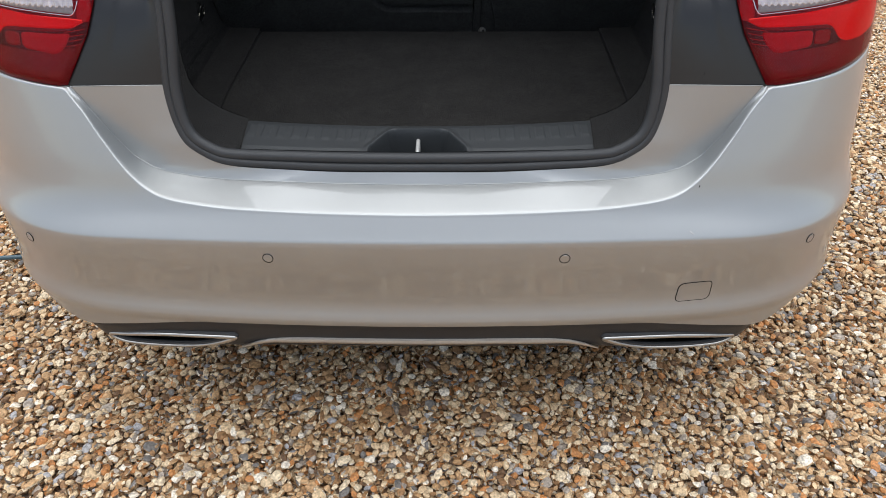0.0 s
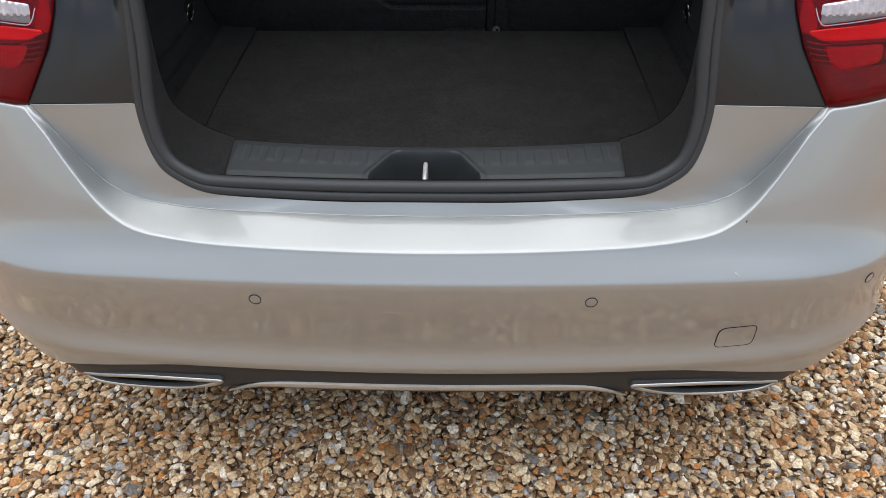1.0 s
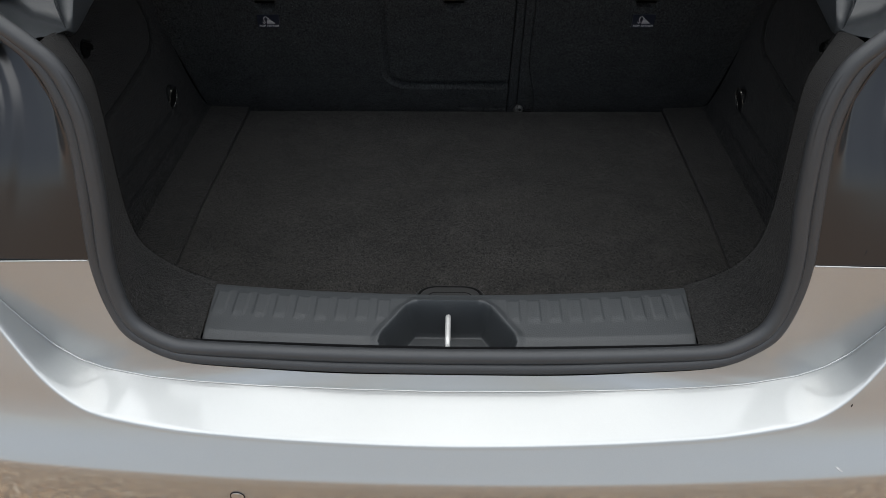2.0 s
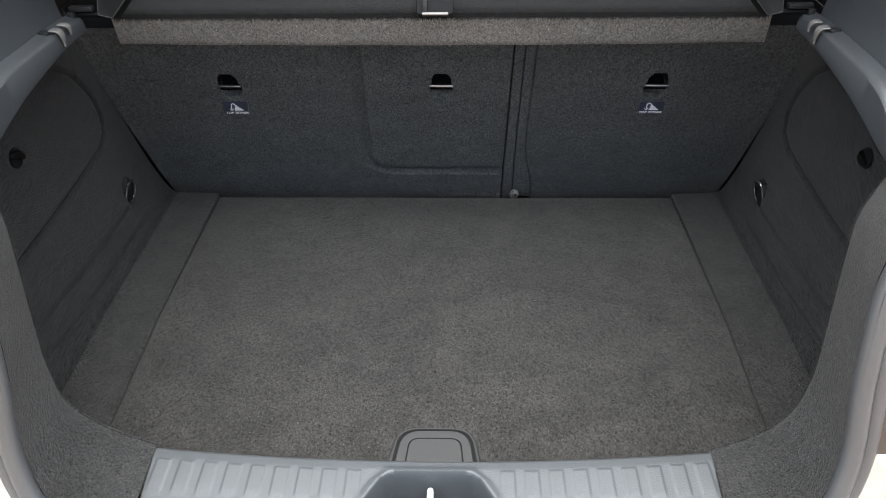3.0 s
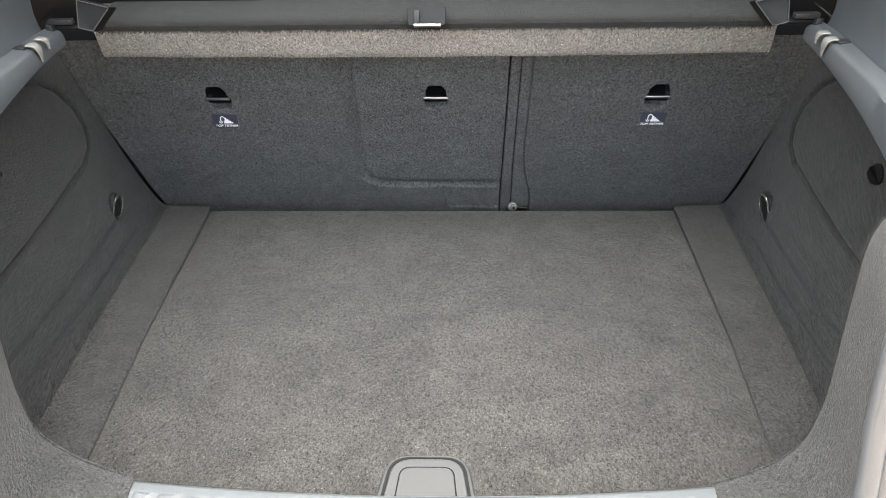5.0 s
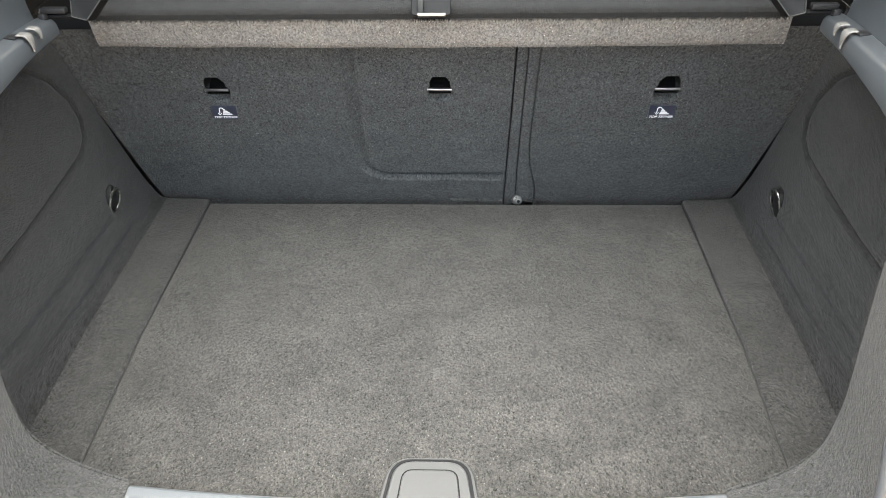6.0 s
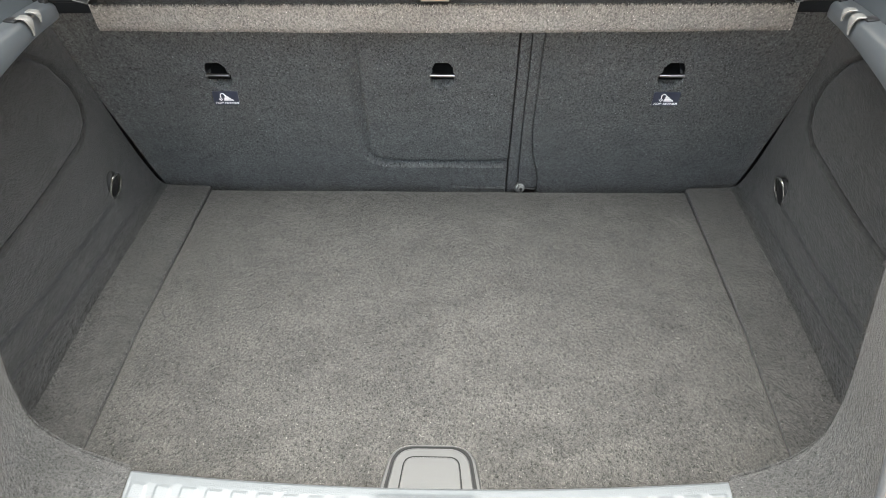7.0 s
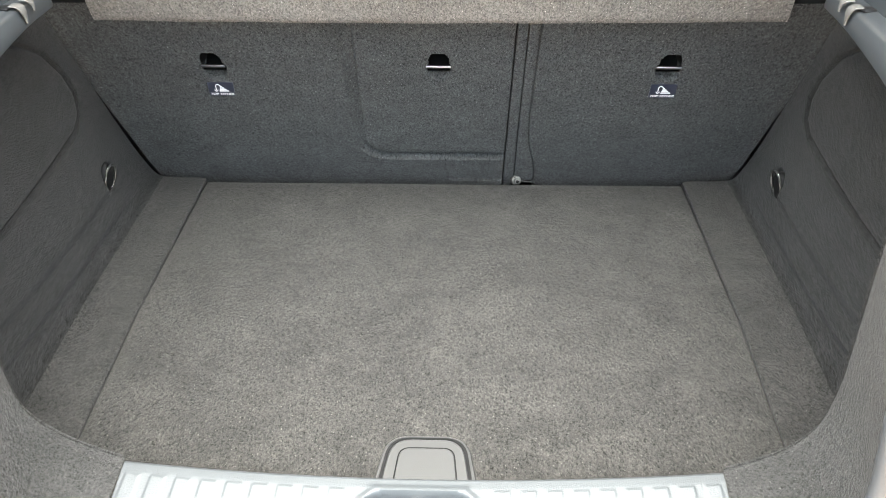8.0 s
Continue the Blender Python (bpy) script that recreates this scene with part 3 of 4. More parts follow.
        pipe = part("tailpipe_trim", tube(ring, lip, 10, caps=False, up=(0, 1, 0)), SATIN, bumper, "flattened chrome tailpipe trim")
        part("trim_gap", tube([p + Vector((0, .004, .002)) for p in ring], [r + 0.0022 for r in lip], 8, caps=False, up=(0, 1, 0)), RUBBER, pipe)
        deep = [[seat_at(x, z, d, k) for x, z in trims] for d, k in ((0.0, 1.0), (0.012, 0.97), (0.03, 0.90), (0.05, 0.80))]
        part("inner_sleeve", grid(deep, closed=True), SLEEVE_STEEL, pipe)
        back = bmesh.new()
        back.faces.new([back.verts.new(p) for p in deep[-1]])
        part("throat", back, BLACK_PLASTIC, pipe)


def build_rear_panel(car):
    n = 70
    run = [(.556 * k / 140, lerp(.556 * k / 140, [p[0] for p in GAP], [p[1] for p in GAP]), lerp(.556 * k / 140, [p[0] for p in GAP], [p[2] for p in GAP])) for k in range(141)]
    gap = spline(run, n)
    seal = spline([p for p in SEAL_OUT if p[2] < 0.76] + [(.4072, .139, .7685)], n)
    rows = []
    for f in (0.0, 0.03, 0.25, 0.5, 0.75, 1.0):
        half = [g.lerp(s, f) for g, s in zip(gap, seal)]
        rows.append(mirrored([Vector((0, half[0].y, half[0].z))] + half[1:]))
    rows.insert(0, [p + Vector((0, 0.0012, -0.0040)) for p in rows[0]])
    rows.insert(0, [p + Vector((0, 0.010, -0.003)) for p in rows[0]])
    panel = part("rear_panel", grid(rows), SILVER, car, "silver body panel below the open boot", smooth=50)
    edge = mirrored([Vector((0, gap[0].y, gap[0].z))] + gap[1:])
    part("panel_edge", tube([p + Vector((0, -0.0005, 0.0)) for p in edge], 0.0009, 8), SILVER, panel)
    for s in (-1, 1):
        part("panel_edge", tube([(s * (.409 + .146 * k / 8), .1392 - .0050 * k / 8, .7684 + .0006 * k / 8) for k in range(9)], 0.0009, 8), SILVER, panel)


def build_corner_panel(car, s):
    """Dark panel between the boot seal and a tail lamp."""
    zs = [.7690, .775, .79, .81, .83, .85, .87, .89, .91, .93, .95, .97, .99, 1.01, 1.03]
    so = [p for p in SEAL_OUT if p[2] > 0.7]
    rows = []
    for z in zs:
        xi, yi = lerp(z, [p[2] for p in so], [p[0] for p in so]), lerp(z, [p[2] for p in so], [p[1] for p in so])
        xo = lerp(z, LAMP_EDGE_Z, LAMP_EDGE_X)
        xo = min(xo, 0.562)
        yo = skin(xo, z) + 0.008
        row = []
        for k in range(57):
            f = k / 56
            fade = step(z, 0.805, 0.90)
            deep = 0.5 * fade * (0.006 * step(f, 0.10, 0.45) * (1 - step(f, 0.58, 0.72)) - 0.004 * step(f, 0.58, 0.72) * (1 - step(f, 0.80, 0.98)))
            dish = 0.30 * max(0.0, z - 0.865 - 0.02 * f) * step(f, 0.02, 0.20) * (1 - step(f, 0.80, 1.0))
            row.append(Vector((s * (xi + (xo - xi) * f), yi + (yo - yi) * f + deep + dish, z)))
        rows.append(row)
    rows.insert(0, [p + Vector((0, 0.008, -0.001)) for p in rows[0]])
    panel = part("corner_panel", grid(rows), BLACK_PAINT, car, "dark satin panel beside the boot opening", smooth=60)
    if s > 0:
        m = Matrix.Translation((.4609, .1423, .7855)) @ Vector((0, -.98, .21)).to_track_quat("Z", "Y").to_matrix().to_4x4() @ Euler((0, 0, radians(75))).to_matrix().to_4x4()
        part("paint_chip", prism(outline([(-.0028, -.0006), (.0028, -.0004), (.0024, .0006), (-.0028, .0005)], .0003, 2), -.001, .0003, m), FRAME_GREY, panel)


def build_tail_lamp(car, s):
    def edge(z):
        return lerp(z, LAMP_EDGE_Z, LAMP_EDGE_X)

    def at(a, z, out=0.0):
        """a from 0 at the inner edge to 1 at the corner's end."""
        xi = edge(z)
        x = xi + (W - xi) * math.sin(0.5 * math.pi * a)
        e = 0.003
        g = (skin(min(x + e, W), z) - skin(x - e, z)) / (min(x + e, W) - x + e)
        g = min(g, 6)
        nrm = Vector((g, -1, 0)).normalized()
        p = Vector((x, skin(x, z), z)) + nrm * out
        return Vector((s * p.x, p.y, p.z))

    def low(a):
        return 0.7695 + 0.003 * a

    cols = [k / 30 for k in range(31)]
    lvl = [k / 24 for k in range(25)]
    rows = []
    for b in lvl:
        rows.append([at(a, low(a) + (1.03 - low(a)) * b, -0.001 - 0.005 * (1 - min(1, a / 0.03)) ** 2 - 0.002 * (1 - min(1, b / 0.02)) ** 2) for a in cols])
    lamp = part("tail_lamp", grid(rows), LENS, car, "dark red tail lamp with a clear reversing light", smooth=60, thick=0.004)

    def on(x, z, out):
        xi = edge(z)
        a = 2 / math.pi * math.asin(min(max((x - xi) / (W - xi), 0), 1))
        return at(a, z, out - 0.005 * (1 - min(1, a / 0.03)) ** 2)

    def patch(name, xs, lows, highs, mat, out, label="", wave=0.0, n=40, m=8, soft=0.005):
        """A strip of the lamp between two curves over the half-width, with softly rounded ends."""
        rr = []
        for j in range(m + 1):
            b = j / m
            row = []
            for i in range(n + 1):
                x = xs[0] + (xs[-1] - xs[0]) * i / n
                z0, z1 = (sum(lerp(x + d, xs, c) for d in (-soft, -.6 * soft, -.3 * soft, 0, .3 * soft, .6 * soft, soft)) / 7 for c in (lows, highs))
                inner = 0.0010 if 0 < i < n and 0 < j < m else 0.0
                row.append(on(x, z0 + (z1 - z0) * b, out + inner + (wave * (i // 4 % 2) if inner else 0)))
            rr.append(row)
        return part(name, grid(rr), mat, lamp, label, smooth=60)

    patch("dark_surround", [.500, .518, .538, .558, .584, .626, .666, .684, .692], [.846, .840, .826, .820, .813, .813, .813, .816, .818], [.868, .866, .856, .8535, .8525, .850, .845, .824, .819], LENS_DARK, 0.0002)
    patch("light_block", [.540, .544, .549, .558, .566, .574, .60, .622, .627, .630], [.8455, .838, .830, .822, .8180, .8165, .8180, .8195, .8215, .826],
          [.8475, .8482, .8480, .8474, .8470, .8466, .8455, .8444, .8425, .838], LENS_MID, 0.0010, "red indicator block", n=60, soft=0.002)
    patch("side_block", [.633, .637, .645, .655, .661, .664], [.824, .8215, .8200, .8195, .8210, .825], [.8400, .8425, .8425, .8420, .8400, .836], LENS_SIDE, 0.0008, soft=0.002)
    patch("brake_band", [.514, .534, .568, .608, .652, .664, .672, .684, .702, .74, .80], [.865, .8545, .8525, .8505, .847, .844, .836, .819, .812, .808, .811], [.868, .870, .870, .871, .873, .873, .873, .873, .873, .872, .866], LENS_BRIGHT, 0.0006, "bright red light band")
    for k in range(4):
        fin = [on(x, lerp(x, [.512, .56], [.8555 - .007 * k, .8475 - .0065 * k]), 0.0016) for x in [.514 + .004 * k + .034 * q / 8 for q in range(9)]]
        part("lens_rib", tube(fin, 0.0006, 6), LENS_MID, lamp)
    patch("lamp_divider", [.500, .510, .516, .524], [.866, .860, .862, .868], [.905, .908, .905, .872], LENS_MID, 0.0002)
    patch("upper_band", [.502, .511, .557, .64, .72, .80], [.906, .903, .909, .914, .916, .916], [.912, .921, .928, .934, .936, .932], LENS_BRIGHT, 0.0006)
    # Pale red tube paints a highlight along the brake band's upper edge.
    strip = [on(x, lerp(x, [.516, .54, .60], [.8675, .8690, .8700]), 0.0020) for x in [.516 + .084 * q / 20 for q in range(21)]]
    part("highlight_strip", tube(strip, [0.0013 * (1 - 0.9 * q / 20) for q in range(21)], 6), LENS_HIGHLIGHT, lamp)
    patch("reflector_strip", [.526, .532, .60, .68, .735], [.877, .8745, .8765, .8775, .879], [.892, .890, .890, .893, .893], LENS_GREY, 0.0006)
    teeth = [.527 + .0052 * q + e for q in range(41) for e in (0, .0051)]
    patch("reversing_light", teeth, [lerp(x, [.527, .62, .735], [.884, .8795, .8800]) + .0022 * (q % 4 < 2) for q, x in enumerate(teeth)], [lerp(x, [.519, .532, .60, .68, .735], [.897, .8995, .904, .905, .897]) for x in teeth], CLEAR, 0.0010, "clear ribbed reversing light", wave=0.0011, n=164, m=12, soft=0.0003)
    rim = [on(x, lerp(x, [.518, .525, .532, .60, .68, .735], [.895, .879, .8735, .8755, .8765, .878]), 0.002) for x in [.518 + .217 * k / 40 for k in range(41)]]
    part("lamp_rim", tube(rim, 0.0011, 6), CHROME, lamp)
    cover = [[at(a, low(a) + 0.004 + (1.026 - low(a)) * b, 0.0045 - 0.0065 * (1 - min(1, a / 0.05)) ** 2 - 0.004 * (1 - min(1, b / 0.04)) ** 2) for a in cols] for b in lvl]
    part("clear_cover", grid(cover), LAMP_COVER, lamp, "glossy clear outer lens", smooth=60)


def build_seal(car):
    n = 110
    lo, hi = spline(SEAL_OUT, n), spline(SEAL_IN, n)

    def ring(f, lift):
        half = [a.lerp(b, f) + Vector((0, lift, 0)) for a, b in zip(lo, hi)]
        return mirrored([Vector((0, half[0].y, half[0].z))] + half[1:])

    part("seal_flange", tube(ring(0.26, 0.004), 0.0082, 10, up=(0, 1, 0)), RUBBER, car, "black rubber sealing lip", smooth=80)
    part("boot_seal", tube(ring(0.80, 0.003), 0.0092, 12, up=(0, 1, 0)), RUBBER, car, "black rubber boot seal", smooth=80)
    rows = [ring(0.02, 0.010), ring(1.02, 0.012)]
    part("seal_channel", grid(rows), BLACK_PLASTIC, car)


def build_sill(car):
    nx, ny = 560, 72
    rows = []
    prof_y = [0.112, 0.1135, 0.118, 0.128, 0.136, 0.142, 0.16, 0.19, 0.215, 0.226, 0.231, 0.233]
    prof_z = [0.640, 0.6505, 0.6525, 0.6530, 0.6545, 0.6560, 0.6570, 0.6590, 0.6605, 0.6595, 0.654, 0.640]
    for j in range(ny + 1):
        y = 0.112 + (0.233 - 0.112) * j / ny
        row = []
        for i in range(nx + 1):
            f = 2 * i / nx - 1
            x = f * lerp(y, [0.112, 0.15, 0.233], [0.300, 0.302, 0.3075])
            z = lerp(y, prof_y, prof_z) - 0.006 * (1 - (x / 0.3) ** 2)
            half = lerp(y, [0.120, 0.135, 0.150, 0.200, 0.212], [0.080, 0.086, 0.083, 0.056, 0.044])
            inside = step(half - abs(x), 0.0, 0.012) * step(y, 0.1195, 0.124) * (1 - step(y, 0.200, 0.211))
            rim = step(half - abs(x), -0.012, 0.0) * (1 - step(y, 0.211, 0.221)) * step(y, 0.118, 0.122)
            z += 0.0022 * rim - 0.058 * inside
            near = (abs(x) - 0.083) / 0.0262
            if -0.4 < near < 8.4 and 0.16 < y < 0.22:
                u = abs(abs(x) - 0.083 - 0.0262 * round(near))
                z += 0.0009 * (1 - step(u, 0.0062, 0.0095)) * step(y, 0.166, 0.180) * (1 - step(y, 0.2105, 0.2135))
            yy = y + 0.005 * (x / 0.3) ** 2 * (1 - (y - 0.112) / 0.121) - 0.010 * (1 - (x / 0.3) ** 2) * step(y, 0.118, 0.233)
            row.append(Vector((x, yy, z)))
        rows.append(row)
    rows.append([p + Vector((0, 0.001, -0.09)) for p in rows[-1]])
    sill = part("load_sill", grid(rows), PLASTIC, car, "grey grained plastic loading sill with a latch recess", smooth=50)
    bar = spline([(0, .140, .585), (0, .140, .630), (0, .143, .637), (0, .150, .640), (0, .180, .642), (0, .187, .640), (0, .190, .634), (0, .190, .585)], 30)
    part("latch_striker", tube(bar, 0.0036, 10, up=(1, 0, 0)), STRIKER, sill, "bright steel latch striker")
    part("latch_base", rounded(box((0, .140, .600), (.022, .014, .012)), 0.002), BLACK_PLASTIC, sill)


RIM = [(.307, .229, .662), (.34, .233, .673), (.368, .237, .689), (.392, .245, .714), (.404, .257, .755), (.410, .275, .81), (.413, .291, .868), (.418, .305, .913), (.429, .312, .940), (.443, .318, .968)]


def fringe(edge, away, count, length, seed):
    """Loose fibres that stand off along a carpet's edge."""
    rng = random.Random(seed)
    bm = bmesh.new()
    for _ in range(count):
        k = rng.randrange(len(edge) - 1)
        p = edge[k].lerp(edge[k + 1], rng.random())
        d = (away[k] + Vector([rng.uniform(-0.8, 0.8) for _ in range(3)])).normalized()
        along = (edge[k + 1] - edge[k]).normalized() * rng.uniform(0.0003, 0.0006)
        r = length * rng.uniform(0.4, 1.3)
        bm.faces.new([bm.verts.new(q) for q in (p - along, p + along, p + d * r)])
    return bm


def build_rim_carpet(car, s):
    n = 50
    wide = 0.009 if s < 0 else 0.0
    rim = [(x + wide * step(z, .672, .725), y, z) for x, y, z in RIM]
    inner = spline(rim, n)
    outer = spline([(.299, .113, .657)] + [p for p in SEAL_IN if p[0] > 0.31 and p[2] < 1.01], n)
    rows = []
    for f in (-0.03, 0.0, 0.2, 0.4, 0.6, 0.8, 0.93):
        rows.append([a.lerp(b, f) + Vector((0, 0, 0.004 * math.sin(math.pi * max(f, 0)))) for a, b in zip(outer, inner)])
    rows.append([p + Vector((0.0, -0.001, 0.0)) for p in inner])
    out = [Vector((0.5, 0.06, -0.35)).lerp(Vector((0.9, 0.25, 0.0)), k / (n - 1)).normalized() for k in range(n)]
    rows.append([p + d * 0.006 + Vector((0, 0.006, 0)) for p, d in zip(inner, out)])
    rows.append([p + d * 0.03 + Vector((0, 0.012, 0)) for p, d in zip(inner, out)])
    rows.append([p + d * 0.17 + Vector((0, 0.03, 0)) for p, d in zip(inner, out)])
    rows = [[Vector((s * p.x, p.y, p.z)) for p in r] for r in rows]
    carpet = part("rim_carpet", grid(rows), RIM_CARPET, car, "charcoal carpet round the boot opening", smooth=70)
    edge = [Vector((s * p.x, p.y, p.z)) for p in spline(rim, 300)]
    away = [Vector((-s * 0.4, 0.5, 0.5)).lerp(Vector((-s * 0.9, 0.3, 0.1)), k / 299) for k in range(300)]
    part("pile_fringe", fringe(edge, away, 900, 0.0036, 3 + s), RIM_CARPET, carpet, smooth=0)


def wall_section(y):
    """Cross-section of a side lining, from the floor's edge up to the rail."""
    xf = lerp(y, [.23, .34, .56, .93], [.430, .437, .448, .4525])
    foot = [(xf - .0006, .535), (xf - .0006, .5565), (xf + .0006, .5610), (xf + .0040, .5632), (xf + .03, .5640), (xf + .055, .5645)]
    front = [(xf + .070, .569), (xf + .084, .582), (.536, .610), (.5405, .65), (.5435, .70), (.547, .75), (.550, .80), (.551, .85), (.549, .90), (.546, .95), (.533, .99), (.505, 1.01)]
    back = [(xf + .080, .566), (xf + .092, .571), (.550, .592), (.5545, .64), (.556, .69), (.556, .75), (.556, .80), (.556, .85), (.556, .90), (.556, .95), (.545, .99), (.515, 1.01)]
    k = step(y, .55, .92)
    return foot + [(a * (1 - k) + c * k, b * (1 - k) + d * k) for (a, b), (c, d) in zip(front, back)]


def lining_relief(y, z):
    """Pressed seam round the service cover and the recess of the lashing ring."""
    d = 0.0
    path = [(.660, .935), (.695, .917), (.731, .892), (.764, .850), (.776, .813), (.768, .781), (.738, .765), (.65, .757), (.55, .750), (.25, .738)]
    best = 9.0
    for (a, b), (c, e) in zip(path, path[1:]):
        t = ((y - a) * (c - a) + (z - b) * (e - b)) / ((c - a) ** 2 + (e - b) ** 2)
        t = min(max(t, 0), 1)
        best = min(best, math.hypot(y - a - t * (c - a), z - b - t * (e - b)))
    d += 0.0080 * math.exp(-(best / 0.0032) ** 2)
    d += 0.006 * (1 - step(math.hypot((y - .784) / 0.75, z - .657), 0.018, 0.030))
    # soft pleats where the carpet is drawn round the foot of the wall
    zz = z + 0.05 * (y - .6)
    fade = step(y, .28, .40) * (1 - step(y, .74, .86))
    for k, w, h in ((.598, .006, .0030), (.612, .008, -.0042), (.640, .007, .0034), (.657, .009, -.0042), (.690, .008, .0018)):
        d += 0.65 * h * fade * math.exp(-((zz - k) / w) ** 2)
    return d


def build_lining(car, s):
    ys = [0.235 + 0.003 * k for k in range(240)]
    rows = []
    for y in ys:
        sec = spline([(x, 0, z) for x, z in wall_section(y)], 230)
        rows.append([Vector((s * (p.x + (lining_relief(y, p.z) if p.z > 0.575 else 0)), min(y, .938 - .47 * max(0.0, p.z - .57)), p.z)) for p in sec])
    low = next(k for k, p in enumerate(rows[0]) if p.z > .5568)
    fold = next(k for k, p in enumerate(rows[0]) if p.z > .574)
    # Wall and ledge take the darkened carpet copies, so their shade is painted.
    lining = part("side_lining", grid([r[fold:] for r in rows]), CARPET_SHADED, car, "charcoal carpet side lining with a pressed service cover", smooth=70)
    part("side_ledge", grid([r[low:fold + 1] for r in rows]), CARPET_HALF_SHADED, lining, "carpet ledge beside the boot floor", smooth=70)
    # Black on the ledge's inner side paints the shade in the floor seam.
    part("ledge_seam_shade", grid([r[:low + 1] for r in rows]), BLACK_PLASTIC, lining)
    # lashing ring
    m = Matrix.Translation((s * .549, .784, .658)) @ Euler((radians(-25), 0, 0)).to_matrix().to_4x4()
    ring = [m @ Vector((-s * (0.001 + 0.004 * math.sin(a)), 0.0165 * math.cos(a), 0.021 * math.sin(a))) for a in (2 * math.pi * k / 28 for k in range(29))]
    part("lashing_ring", tube(ring, 0.0021, 8, caps=False), CHROME, lining, "chrome lashing ring")
    oval = [(0.0225 * math.cos(2 * math.pi * k / 24) - .004, (0.0125 + 0.002 * math.cos(2 * math.pi * k / 24)) * math.sin(2 * math.pi * k / 24)) for k in range(24)]
    mm = m @ Matrix.Translation((0, -.004, 0)) @ Euler((0, radians(-90 * s), 0)).to_matrix().to_4x4()
    part("ring_base", prism(oval, -.008, .001, mm, edge=.003), MATT_BLACK, lining, "black oval flap of the ring")
    # bag hook higher up
    m = Matrix.Translation((s * .554, .531, .861)) @ Euler((0, radians(90 * s), 0)).to_matrix().to_4x4()
    cup = [(0.0135 * math.cos(2 * math.pi * k / 24), 0.0125 * math.sin(2 * math.pi * k / 24)) for k in range(24)]
    hook = part("bag_hook", prism(cup, -0.006, 0.001, m, edge=0.002), MATT_BLACK, lining, "black folding bag hook")
    half = [(0.010 * math.cos(math.pi * (k / 14 - 0.5)), 0.012 * math.sin(math.pi * (k / 14 - 0.5))) for k in range(15)]
    face = Matrix.Translation((s * .5495, .531, .861)) @ Euler((radians(20), radians(-90 * s), 0)).to_matrix().to_4x4() @ Euler((0, 0, radians(150))).to_matrix().to_4x4()
    part("hook_face", prism(half, -.006, .006, face, edge=.002), DARK_STEEL, hook)


def build_pillar_trim(car, s):
    """Grey rail that carries the parcel shelf, and the pillar trim above it."""
    ys = [.205, .235, .27, .311, .35, .38, .42, .47, .53, .58, .62, .65, .672]
    lo_x = [.425, .432, .438, .443, .455, .459, .461, .462, .465, .469, .473, .477, .480]
    lo_z = [1.000, .992, .981, .971, .953, .954, .963, .974, .981, .984, .984, .982, .981]
    up_z = [1.012, 1.004, .994, .988, .984, .994, 1.004, 1.009, 1.009, 1.008, 1.006, 1.003, 1.000]
    rows = []
    for y, x, a, b in zip(ys, lo_x, lo_z, up_z):
        out = 1 - step(y, 0.36, 0.50)
        w = 0.04 + 0.96 * step(y, 0.312, 0.40)
        b = a + (b - a) * w
        prof = [(x + .110, a + .004), (x + .030, a - .002), (x + .006, a - .003), (x + .001, a)]
        prof += [(x + dx * w, (a if low else b) + dz * w) for dx, dz, low in ((0, .004, True), (.001, -.005, False), (.004, -.001, False), (.010, .0015, False), (.020, .003, False),
                 (.0235, .001, False), (.025, -.003, False), (.0265, -.003, False), (.029, .003, False))]
        steep = [(.032, .02), (.031, .06), (.022, .12), (-.004, .22), (-.03, .32)]
        flat = [(.044, .012), (.068, .034), (.095, .075), (.135, .16), (.175, .30)]
        prof += [(x + p[0] * (1 - out) + q[0] * out, b + p[1] * (1 - out) + q[1] * out) for p, q in zip(steep, flat)]
        rows.append([Vector((s * x2, y + 0.10 * max(0, z2 - b), z2)) for x2, z2 in prof])
    cols = list(zip(*rows))
    cols = [spline(c, 48) for c in cols]
    dense = list(zip(*cols))
    trim = part("pillar_trim", grid(dense), TRIM, car, "grey plastic shelf rail and pillar trim", smooth=35)
    # Added black plate, closes the open gap behind the shelf's end.
    part("shelf_gap_blanking", box((s * .535, .835, 1.06), (.19, .012, .27)), BLACK_PLASTIC, car)
    for y, w, foot in ((.584, .0060, .990), (.606, .0050, .998)):
        clip = spline([(s * .4665, y, foot), (s * .4660, y, 1.003), (s * .4670, y, 1.0085), (s * .470, y - .001, 1.0115), (s * .477, y - .003, 1.0125)], 14)
        rr = [[p + Vector((0, -w * (0.15 + 0.95 * step(k, 1, 9)), 0)), p + Vector((0, w * (0.45 + 0.6 * step(k, 0, 8)), 0))] for k, p in enumerate(clip)]
        part("shelf_clip", grid(rr), PALE, trim, "pale plastic shelf clip", thick=0.0022, bevel=0.0008)
    part("clip_pocket", rounded(box((s * .482, .576, 1.0110), (.014, .014, .004)), 0.002), BLACK_PLASTIC, trim)


# ---- seat backs ----
def seat_point(x, z, out=0.0):
    n = Vector((0, -1, -0.47)).normalized()
    p = Vector((x, .962 - .47 * (z - .56), z)) + n * out
    return p


